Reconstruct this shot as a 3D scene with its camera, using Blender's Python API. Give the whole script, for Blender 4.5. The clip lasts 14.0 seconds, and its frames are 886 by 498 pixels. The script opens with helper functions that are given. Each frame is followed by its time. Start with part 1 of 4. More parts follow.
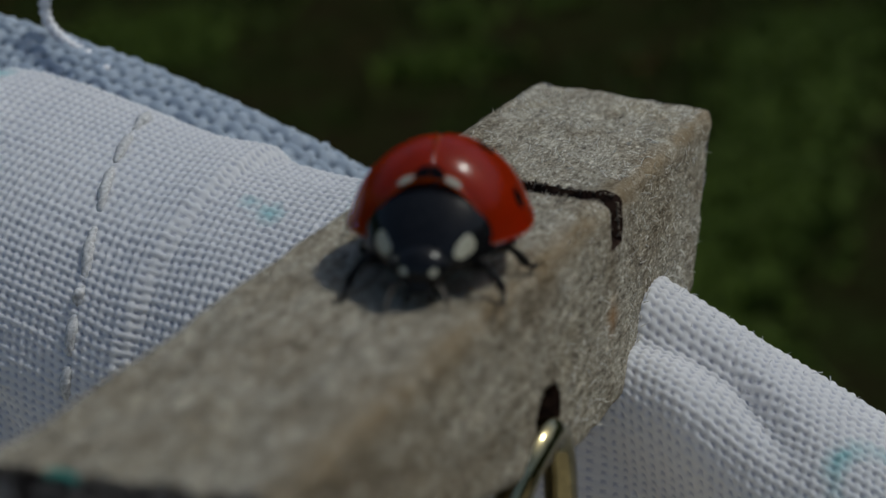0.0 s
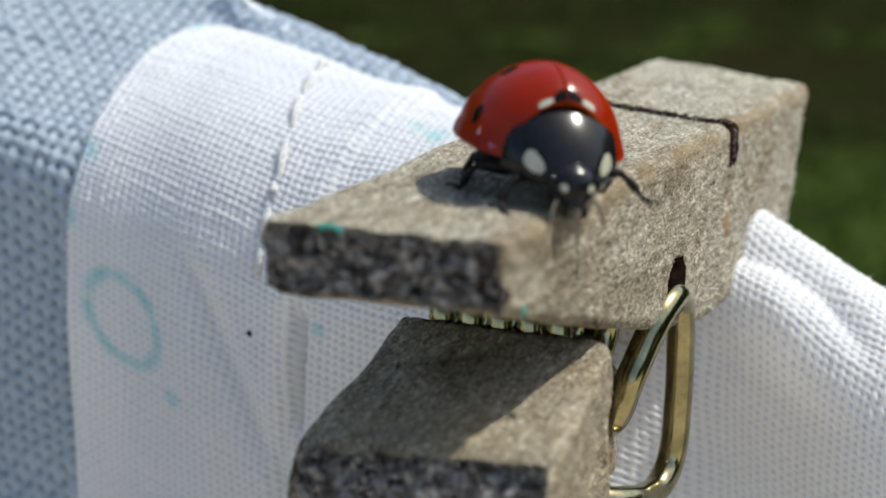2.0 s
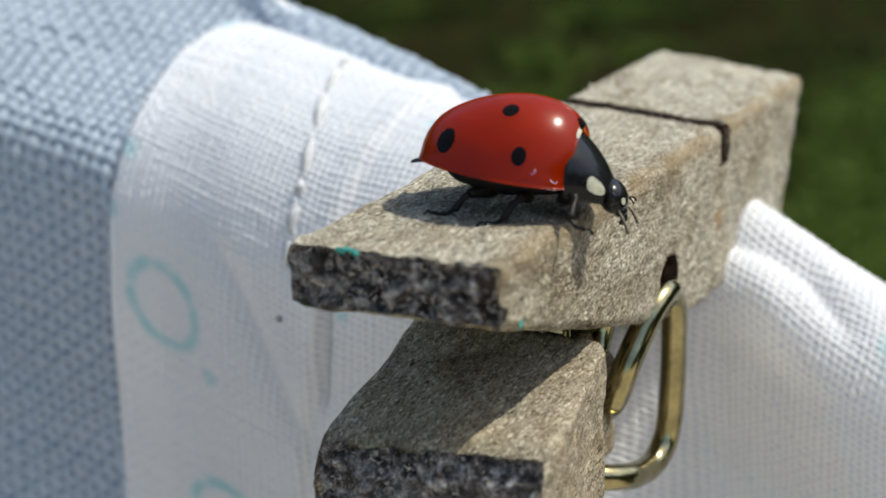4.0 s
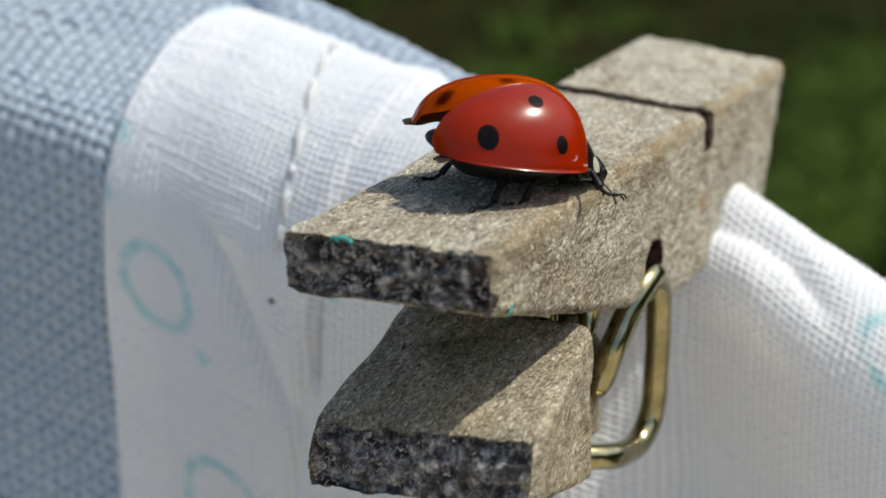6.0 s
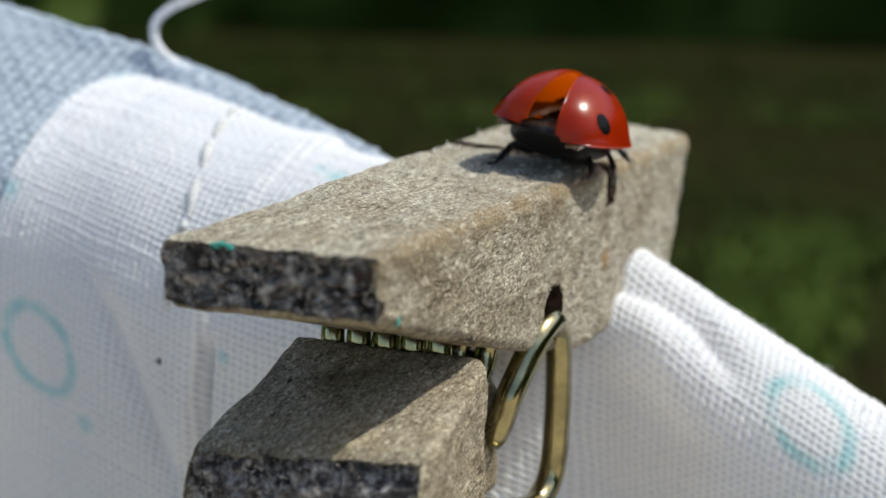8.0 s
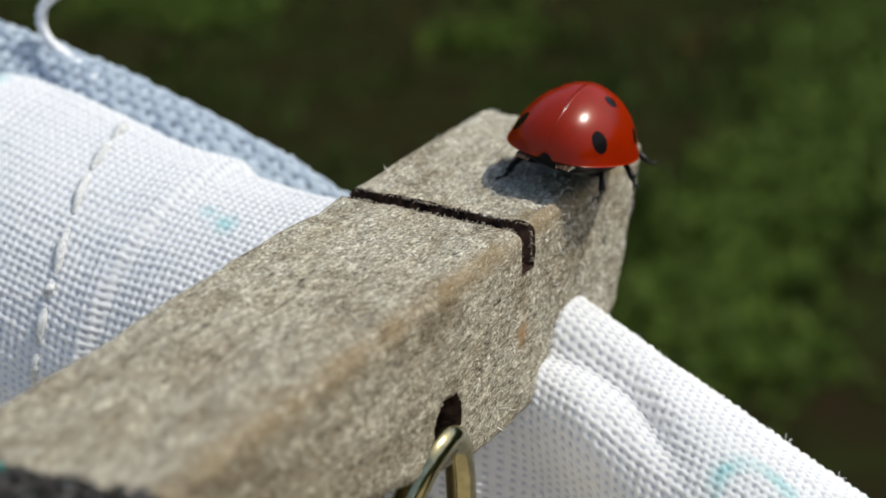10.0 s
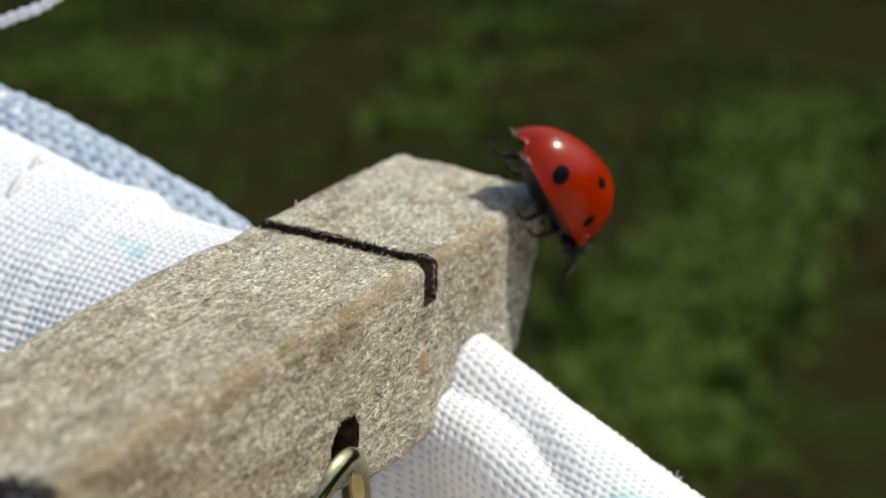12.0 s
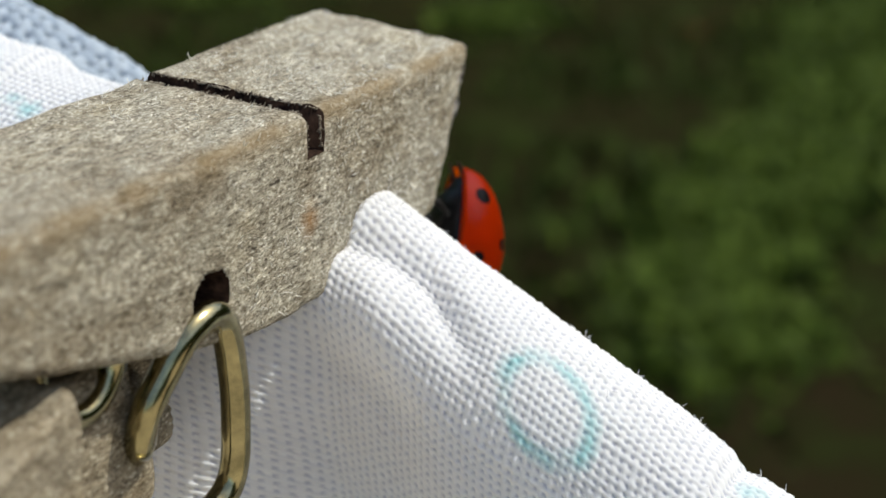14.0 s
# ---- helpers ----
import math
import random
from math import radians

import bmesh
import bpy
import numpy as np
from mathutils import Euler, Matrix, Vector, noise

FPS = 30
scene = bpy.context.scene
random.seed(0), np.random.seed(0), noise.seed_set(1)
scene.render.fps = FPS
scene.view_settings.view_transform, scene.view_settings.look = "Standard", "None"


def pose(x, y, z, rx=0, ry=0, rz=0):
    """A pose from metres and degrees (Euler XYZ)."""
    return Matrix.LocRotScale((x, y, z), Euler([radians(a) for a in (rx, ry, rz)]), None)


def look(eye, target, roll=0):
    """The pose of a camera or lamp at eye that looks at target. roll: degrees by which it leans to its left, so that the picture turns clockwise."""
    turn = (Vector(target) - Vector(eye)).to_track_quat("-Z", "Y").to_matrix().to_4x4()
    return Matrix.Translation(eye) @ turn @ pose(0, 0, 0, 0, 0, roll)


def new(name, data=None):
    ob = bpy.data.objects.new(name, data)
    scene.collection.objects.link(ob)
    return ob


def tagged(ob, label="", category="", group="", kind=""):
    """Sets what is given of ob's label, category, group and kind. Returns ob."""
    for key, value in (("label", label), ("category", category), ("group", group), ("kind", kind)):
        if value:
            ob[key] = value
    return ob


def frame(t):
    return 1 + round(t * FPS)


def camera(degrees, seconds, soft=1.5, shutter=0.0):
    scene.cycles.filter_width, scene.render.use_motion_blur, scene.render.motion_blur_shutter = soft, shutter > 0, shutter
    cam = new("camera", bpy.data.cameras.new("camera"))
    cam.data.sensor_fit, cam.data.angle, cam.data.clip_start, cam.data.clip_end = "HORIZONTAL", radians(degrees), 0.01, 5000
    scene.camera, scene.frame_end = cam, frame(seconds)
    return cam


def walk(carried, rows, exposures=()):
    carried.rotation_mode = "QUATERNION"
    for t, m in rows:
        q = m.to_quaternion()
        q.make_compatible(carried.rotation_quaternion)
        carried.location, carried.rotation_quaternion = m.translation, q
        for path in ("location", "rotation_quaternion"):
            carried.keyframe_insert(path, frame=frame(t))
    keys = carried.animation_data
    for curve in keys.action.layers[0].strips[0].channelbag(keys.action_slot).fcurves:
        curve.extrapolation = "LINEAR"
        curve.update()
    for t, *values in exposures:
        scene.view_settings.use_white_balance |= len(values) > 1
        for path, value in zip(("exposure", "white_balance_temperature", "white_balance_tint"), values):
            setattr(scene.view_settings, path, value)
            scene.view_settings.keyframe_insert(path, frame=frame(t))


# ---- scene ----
import itertools

# camera: a hand-held close-up lens, carried round a clothes peg
cam = camera(30.0, 14.0, soft=1.5)
cam.data.dof.use_dof = True
cam.data.dof.focus_distance = 0.0735
cam.data.dof.aperture_fstop = 54.0
PATH = [
    (0, (0.01895, -0.03338, 0.01797), (-0.01097, 0.03708, -0.00526), -2.74),
    (0.5, (0.01570, -0.03703, 0.01251), (-0.01233, 0.03594, -0.00453), -0.47),
    (0.7, (0.01531, -0.03861, 0.01595), (-0.01419, 0.03277, -0.00488), -1.63),
    (1, (0.01762, -0.04097, 0.01932), (-0.01396, 0.02745, -0.00754), -2.57),
    (1.5, (0.01696, -0.04613, 0.01570), (-0.01562, 0.02346, -0.00658), -0.76),
    (2, (0.02023, -0.04974, 0.01183), (-0.01194, 0.02135, -0.00582), 0.28),
    (2.5, (0.02441, -0.05225, 0.01688), (-0.00996, 0.01612, -0.00646), -1.83),
    (3, (0.02163, -0.05583, 0.01059), (-0.01142, 0.01537, -0.00483), 0.63),
    (3.5, (0.02350, -0.05438, 0.01592), (-0.00999, 0.01546, -0.00412), -0.35),
    (6, (0.02399, -0.05611, 0.01801), (-0.00843, 0.01350, -0.00443), -0.33),
    (6.5, (0.02564, -0.05515, 0.01491), (-0.00655, 0.01494, -0.00634), 0.12),
    (7, (0.02761, -0.05806, 0.01518), (-0.00421, 0.01266, -0.00445), 0.49),
    (7.5, (0.02890, -0.05540, 0.01655), (-0.00326, 0.01485, -0.00419), -0.70),
    (8, (0.02470, -0.05443, 0.01110), (-0.00503, 0.01846, -0.00314), 1.05),
    (8.5, (0.02689, -0.04396, 0.02329), (-0.00461, 0.02533, -0.00135), -1.59),
    (11, (0.02585, -0.03703, 0.02154), (-0.00426, 0.03318, -0.00220), 0.80),
    (11.5, (0.02756, -0.03825, 0.02214), (-0.00147, 0.03283, -0.00031), 1.46),
    (12, (0.02865, -0.03966, 0.02064), (-0.00039, 0.03195, -0.00006), 1.75),
    (12.5, (0.03041, -0.03672, 0.02315), (0.00037, 0.03362, -0.00028), 1.24),
    (13, (0.03110, -0.03777, 0.01674), (0.00192, 0.03387, -0.00364), 1.89),
    (13.5, (0.03368, -0.03298, 0.01902), (0.00219, 0.03622, -0.00586), 0.88),
    (14, (0.03541, -0.03385, 0.01769), (0.00379, 0.03512, -0.00768), 0.43),
]
walk(cam, [(t, look(eye, target, roll)) for t, eye, target, roll in PATH],
     exposures=[(0, -0.82, 6110, 3), (0.2, -0.10, 6110, 3), (0.5, 0.29, 6110, 3), (1.0, 0.30, 6110, 3), (1.6, 0.49, 6310, 3), (2.2, 0.72, 6410, 3), (6.0, 0.69, 6560, 3), (7.4, 0.66, 6490, 3), (8.0, 0.66, 6460, 3), (8.6, 0.46, 6360, 3), (11.0, 0.61, 6660, 3), (12.5, 0.71, 6660, 3), (14, 0.55, 6590, 3)])

# ---- world and sun ----
SUN_DIR = Vector((0.44, 0.32, 0.84)).normalized()
world = bpy.data.worlds.new("world")
scene.world = world
world.use_nodes = True
wn = world.node_tree.nodes
sky = wn.new("ShaderNodeTexSky")
sky.sky_type, sky.sun_disc = "NISHITA", False
sky.sun_elevation = math.asin(SUN_DIR.z)
sky.dust_density, sky.air_density, sky.ozone_density = 2.2, 1.0, 0.8
sky.sun_rotation = math.atan2(SUN_DIR.x, SUN_DIR.y)
world.node_tree.links.new(sky.outputs[0], wn["Background"].inputs[0])
wn["Background"].inputs[1].default_value = 0.125
sun_data = bpy.data.lights.new("sun", "SUN")
sun_data.energy, sun_data.angle, sun_data.color = 2.95, radians(0.6), (1.0, 0.95, 0.86)
sun = new("sun", sun_data)
sun.matrix_world = look(SUN_DIR * 3, (0, 0, 0))

CM = 0.01  # meshes are written in centimetres


# ---- numpy helpers ----
def hashed(ix, iy, iz, seed):
    h = (ix * 374761393 + iy * 668265263 + iz * 1274126177 + seed * 974634777) & 0x7FFFFFFF
    h = ((h ^ (h >> 13)) * 1274126177) & 0x7FFFFFFF
    return ((h ^ (h >> 16)) & 0xFFFF) / 65535.0


def fuzz(x, y, z, seed=0):
    """Smooth value noise in 0..1 on arrays."""
    x, y, z = (np.asarray(a, float) for a in (x, y, z))
    ix, iy, iz = (np.floor(a).astype(np.int64) for a in (x, y, z))
    fx, fy, fz = x - ix, y - iy, z - iz
    fx, fy, fz = (a * a * (3 - 2 * a) for a in (fx, fy, fz))
    out = 0
    for dx, dy, dz in itertools.product((0, 1), repeat=3):
        w = (fx if dx else 1 - fx) * (fy if dy else 1 - fy) * (fz if dz else 1 - fz)
        out = out + w * hashed(ix + dx, iy + dy, iz + dz, seed)
    return out


def smooth(a, b, x):
    t = np.clip((np.asarray(x, float) - a) / (b - a), 0, 1)
    return t * t * (3 - 2 * t)


# ---- materials ----
def material(name, rough=0.6, metal=0.0):
    m = bpy.data.materials.new(name)
    m.use_nodes = True
    b = m.node_tree.nodes["Principled BSDF"]
    b.inputs["Roughness"].default_value, b.inputs["Metallic"].default_value = rough, metal
    return m, m.node_tree.nodes, m.node_tree.links, b


def coords(n, l, scale, source="Object"):
    tc, mp = n.new("ShaderNodeTexCoord"), n.new("ShaderNodeMapping")
    mp.inputs["Scale"].default_value = scale
    l.new(tc.outputs[source], mp.inputs[0])
    return mp.outputs[0]


def noise_tex(n, l, vec, scale, detail=4.0, rough=0.6):
    t = n.new("ShaderNodeTexNoise")
    t.inputs["Scale"].default_value, t.inputs["Detail"].default_value, t.inputs["Roughness"].default_value = scale, detail, rough
    l.new(vec, t.inputs["Vector"])
    return t.outputs["Fac"]


def ramp(n, l, fac, *stops):
    r = n.new("ShaderNodeValToRGB")
    els = r.color_ramp.elements
    while len(els) < len(stops):
        els.new(0.5)
    for e, (p, c) in zip(els, stops):
        e.position, e.color = p, (*c, 1.0)
    l.new(fac, r.inputs[0])
    return r.outputs[0]


def mixed(n, l, fac, a, b, blend="MIX"):
    mx = n.new("ShaderNodeMix")
    mx.data_type, mx.blend_type = "RGBA", blend
    for sock, v in ((0, fac), (6, a), (7, b)):
        if isinstance(v, (int, float)):
            mx.inputs[sock].default_value = v
        elif isinstance(v, tuple):
            mx.inputs[sock].default_value = (*v, 1.0)
        else:
            l.new(v, mx.inputs[sock])
    return mx.outputs[2]


def maths(n, l, op, a, b=0.0, clamp=False):
    m = n.new("ShaderNodeMath")
    m.operation, m.use_clamp = op, clamp
    for k, v in enumerate((a, b)):
        if isinstance(v, (int, float)):
            m.inputs[k].default_value = v
        else:
            l.new(v, m.inputs[k])
    return m.outputs[0]


def bump(n, l, b, height, strength, distance):
    bp = n.new("ShaderNodeBump")
    bp.inputs["Strength"].default_value, bp.inputs["Distance"].default_value = strength, distance
    l.new(height, bp.inputs["Height"])
    l.new(bp.outputs[0], b.inputs["Normal"])


def weathered_wood(name, tone):
    m, n, l, b = material(name, 0.75)
    vec = coords(n, l, (100, 34, 100))
    fibre = noise_tex(n, l, vec, 28.0, 9.0, 0.80)
    col = ramp(n, l, fibre, (0.32, (0.110, 0.094, 0.074)), (0.43, (0.310, 0.284, 0.232)), (0.55, (0.480, 0.447, 0.372)), (0.66, (0.78, 0.74, 0.64)))
    vec2 = coords(n, l, (100, 70, 100))
    blotch = noise_tex(n, l, vec2, 2.2, 3.0, 0.55)
    patch = ramp(n, l, blotch, (0.3, (0.80, 0.74, 0.66)), (0.55, (1, 1, 1)), (0.75, (1.0, 0.93, 0.78)))
    col = mixed(n, l, 0.8, col, patch, "MULTIPLY")
    # pale chips; the sparkle of the fibres is painted in with them
    chip_glints = noise_tex(n, l, coords(n, l, (130, 55, 130)), 34.0, 2.5, 0.55)
    col = mixed(n, l, ramp(n, l, chip_glints, (0.615, (0, 0, 0)), (0.68, (0.85, 0.85, 0.85))), col, (0.82, 0.79, 0.69))
    cracks = noise_tex(n, l, coords(n, l, (150, 22, 150)), 16.0, 3.0, 0.6)
    col = mixed(n, l, ramp(n, l, cracks, (0.29, (0.85, 0.85, 0.85)), (0.36, (0, 0, 0))), col, (0.048, 0.033, 0.024))
    fleck_n = noise_tex(n, l, coords(n, l, (100, 45, 100)), 80.0, 2.0, 0.6)
    col = mixed(n, l, 1.0, col, ramp(n, l, fleck_n, (0.34, (0.42, 0.385, 0.35)), (0.45, (0.92, 0.91, 0.90)), (0.56, (1.0, 1.0, 1.0))), "MULTIPLY")
    col = mixed(n, l, ramp(n, l, fleck_n, (0.60, (0, 0, 0)), (0.68, (0.85, 0.85, 0.85))), col, (0.84, 0.81, 0.72))
    pepper = noise_tex(n, l, coords(n, l, (100, 70, 100)), 42.0, 3.0, 0.6)
    col = mixed(n, l, ramp(n, l, pepper, (0.30, (0.8, 0.8, 0.8)), (0.37, (0, 0, 0))), col, (0.060, 0.044, 0.033))
    # soft darker handling stains, a few millimetres wide
    stain = noise_tex(n, l, coords(n, l, (100, 55, 100), "Object"), 5.0, 4.0, 0.62)
    col = mixed(n, l, 1.0, col, ramp(n, l, stain, (0.34, (0.62, 0.575, 0.515)), (0.50, (0.97, 0.96, 0.94)), (0.7, (1.0, 1.0, 1.0))), "MULTIPLY")
    # brown handling wear along the upper edge of the flank, rusty stain by the groove
    sep = n.new("ShaderNodeSeparateXYZ")
    l.new(coords(n, l, (100, 100, 100)), sep.inputs[0])
    worn = noise_tex(n, l, coords(n, l, (100, 60, 100)), 5.0, 4.0, 0.65)
    rim = maths(n, l, "ADD", maths(n, l, "ABSOLUTE", maths(n, l, "ADD", sep.outputs[2], 0.03)), maths(n, l, "ABSOLUTE", maths(n, l, "ADD", sep.outputs[0], 0.02)))
    near = maths(n, l, "MULTIPLY", maths(n, l, "SUBTRACT", 1.0, maths(n, l, "MULTIPLY", rim, 8.0), True), ramp(n, l, worn, (0.36, (0.1, 0.1, 0.1)), (0.52, (0.85, 0.85, 0.85))))
    # slightly darker towards the near end, with an uneven edge
    end_tone = maths(n, l, "ADD", maths(n, l, "MULTIPLY", sep.outputs[1], 0.2), maths(n, l, "MULTIPLY", maths(n, l, "SUBTRACT", worn, 0.5), 0.5))
    col = mixed(n, l, 1.0, col, ramp(n, l, end_tone, (0.15, (0.90, 0.87, 0.83)), (0.75, (1.0, 1.0, 1.0))), "MULTIPLY")
    col = mixed(n, l, near, col, (0.25, 0.180, 0.098))
    dy, dz = maths(n, l, "SUBTRACT", sep.outputs[1], 2.88), maths(n, l, "ADD", sep.outputs[2], 0.49)
    far = maths(n, l, "SQRT", maths(n, l, "ADD", maths(n, l, "MULTIPLY", dy, dy), maths(n, l, "MULTIPLY", dz, dz)))
    rust = maths(n, l, "MULTIPLY", maths(n, l, "SUBTRACT", 0.8, maths(n, l, "MULTIPLY", far, 7.0), True), ramp(n, l, worn, (0.4, (0.2, 0.2, 0.2)), (0.55, (1, 1, 1))))
    col = mixed(n, l, rust, col, (0.30, 0.15, 0.045))
    col = mixed(n, l, 1.0, col, tone, "MULTIPLY")
    l.new(col, b.inputs["Base Color"])
    high = maths(n, l, "ADD", fibre, maths(n, l, "MULTIPLY", cracks, 0.8))
    b.inputs["Specular IOR Level"].default_value = 0.15
    bump(n, l, b, high, 0.9, 0.00025)
    return m


def end_grain():
    m, n, l, b = material("end_grain", 0.85)
    vec = coords(n, l, (100, 100, 100))
    cell = noise_tex(n, l, vec, 15.0, 9.0, 0.78)
    col = ramp(n, l, cell, (0.39, (0.016, 0.012, 0.012)), (0.47, (0.125, 0.105, 0.102)), (0.54, (0.34, 0.31, 0.30)), (0.62, (0.78, 0.74, 0.71)))
    pits = noise_tex(n, l, vec, 9.5, 2.0, 0.5)
    col = mixed(n, l, ramp(n, l, pits, (0.54, (0, 0, 0)), (0.61, (0.85, 0.85, 0.85))), col, (0.022, 0.015, 0.015))
    rot = noise_tex(n, l, vec, 5.0, 3.0, 0.6)
    col = mixed(n, l, ramp(n, l, rot, (0.58, (0, 0, 0)), (0.66, (0.8, 0.8, 0.8))), col, (0.036, 0.015, 0.008))
    l.new(col, b.inputs["Base Color"])
    bump(n, l, b, cell, 1.0, 0.00045)
    return m


def plain(name, color, rough=0.5, metal=0.0, coat=0.0, grain=0.25, scale=30.0):
    """A paint or horn surface with slight mottling."""
    m, n, l, b = material(name, rough, metal)
    f = noise_tex(n, l, coords(n, l, (100, 100, 100)), scale, 3.0)
    lo, hi = tuple(c * (1 - grain) for c in color), tuple(min(1, c * (1 + grain)) for c in color)
    l.new(ramp(n, l, f, (0.3, lo), (0.7, hi)), b.inputs["Base Color"])
    b.inputs["Coat Weight"].default_value = coat
    b.inputs["Coat Roughness"].default_value = 0.06
    return m


def mid(a, b):
    return tuple((p + q) / 2 for p, q in zip(a, b))


def cloth_mat(name, thread, dip, gap_shade, through_colour, share, rings=(), dots=()):
    """Woven cotton with turquoise print; the UV map is the cloth's own plane in decimetres."""
    m, n, l, b = material(name, 0.9)
    uv = n.new("ShaderNodeUVMap")
    uv.uv_map = "plane"
    vec = n.new("ShaderNodeMapping")
    vec.inputs["Scale"].default_value = (10, 10, 10)
    l.new(uv.outputs[0], vec.inputs[0])
    f = noise_tex(n, l, vec.outputs[0], 60.0, 3.0)
    lattice, knots = n.new("ShaderNodeUVMap"), n.new("ShaderNodeTexChecker")
    lattice.uv_map = "thread"
    l.new(lattice.outputs[0], knots.inputs[0])
    knots.inputs["Scale"].default_value = 1.0
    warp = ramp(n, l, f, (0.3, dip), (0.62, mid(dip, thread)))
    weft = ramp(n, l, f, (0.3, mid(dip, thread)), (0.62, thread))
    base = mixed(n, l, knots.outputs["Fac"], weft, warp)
    # the shade in the gaps between the threads is painted as a bluish colour
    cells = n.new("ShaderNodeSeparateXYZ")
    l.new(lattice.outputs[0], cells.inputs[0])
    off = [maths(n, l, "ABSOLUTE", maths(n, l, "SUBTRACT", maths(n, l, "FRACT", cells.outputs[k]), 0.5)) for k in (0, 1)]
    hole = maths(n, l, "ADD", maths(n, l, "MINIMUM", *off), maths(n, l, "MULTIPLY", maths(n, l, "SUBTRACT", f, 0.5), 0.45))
    base = mixed(n, l, ramp(n, l, hole, (0.20, (0, 0, 0)), (0.44, (1, 1, 1))), base, gap_shade)
    wide = noise_tex(n, l, vec.outputs[0], 1.3, 3.0)
    base = mixed(n, l, 1.0, base, ramp(n, l, wide, (0.3, (0.93, 0.94, 0.96)), (0.7, (1, 1, 1))), "MULTIPLY")
    if rings or dots:
        rag = noise_tex(n, l, vec.outputs[0], 22.0, 3.0)
        sep = n.new("ShaderNodeSeparateXYZ")
        l.new(vec.outputs[0], sep.inputs[0])
        mask = None
        for u, v, r, w in [*rings, *((u, v, 0.0, r) for u, v, r in dots)]:
            du, dv = maths(n, l, "SUBTRACT", sep.outputs[0], u), maths(n, l, "SUBTRACT", sep.outputs[1], v)
            d = maths(n, l, "SQRT", maths(n, l, "ADD", maths(n, l, "MULTIPLY", du, du), maths(n, l, "MULTIPLY", dv, dv)))
            off = maths(n, l, "ABSOLUTE", maths(n, l, "SUBTRACT", d, r))
            off = maths(n, l, "ADD", off, maths(n, l, "MULTIPLY", maths(n, l, "SUBTRACT", rag, 0.5), w * 1.2))
            k = maths(n, l, "DIVIDE", maths(n, l, "SUBTRACT", w, off), w * 1.0, True)
            mask = k if mask is None else maths(n, l, "MAXIMUM", mask, k)
        # the print is worn away in places
        worn = ramp(n, l, noise_tex(n, l, vec.outputs[0], 4.5, 2.0), (0.38, (0.28, 0.28, 0.28)), (0.56, (1, 1, 1)))
        mask = maths(n, l, "MULTIPLY", mask, worn)
        base = mixed(n, l, maths(n, l, "MULTIPLY", mask, maths(n, l, "ADD", 0.25, maths(n, l, "MULTIPLY", rag, 0.75))), base, (0.14, 0.61, 0.66))
    l.new(base, b.inputs["Base Color"])
    b.inputs["Sheen Weight"].default_value = 0.15
    tr, mx = n.new("ShaderNodeBsdfTranslucent"), n.new("ShaderNodeMixShader")
    l.new(mixed(n, l, 1.0, base, through_colour, "MULTIPLY"), tr.inputs[0])
    mx.inputs[0].default_value = share
    l.new(b.outputs[0], mx.inputs[1])
    l.new(tr.outputs[0], mx.inputs[2])
    l.new(mx.outputs[0], n["Material Output"].inputs[0])
    return m


WOOD, GRAIN = weathered_wood("weathered_wood", (1.0, 1.0, 1.0)), end_grain()
# same wood for the lower arm, with its brownish shade multiplied into the colour
SHADED_WOOD = weathered_wood("shaded_wood", (0.92, 0.885, 0.84))
BRASS = plain("brassy_wire", (0.34, 0.295, 0.165), 0.18, 1.0, grain=0.3, scale=14)
# near black: the shade inside groove and hole is put into the colour
CUT_SHADE = plain("cut_shade", (0.026, 0.015, 0.011), 0.95, grain=0.6, scale=25)
CUT_SHADE.node_tree.nodes["Principled BSDF"].inputs["Specular IOR Level"].default_value = 0.05
TEAL = plain("teal_paint", (0.02, 0.24, 0.20), 0.6)
RED = plain("red_wing_case", (0.26, 0.0135, 0.0005), 0.22, 0.0, 0.0, 0.12, 9)


def let_light_through(m, colour, share):
    """Thin horn: part of the light comes through it."""
    n, l = m.node_tree.nodes, m.node_tree.links
    tr, mx = n.new("ShaderNodeBsdfTranslucent"), n.new("ShaderNodeMixShader")
    tr.inputs[0].default_value = (*colour, 1.0)
    mx.inputs[0].default_value = share
    l.new(n["Principled BSDF"].outputs[0], mx.inputs[1])
    l.new(tr.outputs[0], mx.inputs[2])
    l.new(mx.outputs[0], n["Material Output"].inputs[0])


RED.node_tree.nodes["Principled BSDF"].inputs["Specular IOR Level"].default_value = 0.36
let_light_through(RED, (1.0, 0.38, 0.015), 0.48)
BLACK = plain("black_horn", (0.007, 0.007, 0.008), 0.17, 0.0, 0.0)
BLACK.node_tree.nodes["Principled BSDF"].inputs["Specular IOR Level"].default_value = 0.25
SPOT = plain("black_spot", (0.006, 0.005, 0.005), 0.14)
SPOT.node_tree.nodes["Principled BSDF"].inputs["Specular IOR Level"].default_value = 0.06
BELLY = plain("black_belly", (0.008, 0.0065, 0.006), 0.48)
BELLY.node_tree.nodes["Principled BSDF"].inputs["Specular IOR Level"].default_value = 0.2
IVORY = plain("ivory_patch", (0.40, 0.385, 0.30), 0.45, 0.0, 0.3)
MEMBRANE = plain("wing_membrane", (0.035, 0.018, 0.009), 0.45)
MEMBRANE.node_tree.nodes["Principled BSDF"].inputs["Specular IOR Level"].default_value = 0.2
FEELER = plain("brown_feeler", (0.11, 0.085, 0.06), 0.5)
STITCH = plain("stitch_thread", (0.47, 0.465, 0.47), 0.9, grain=0.4, scale=60)
LINT = plain("loose_lint", (0.78, 0.77, 0.80), 0.9)


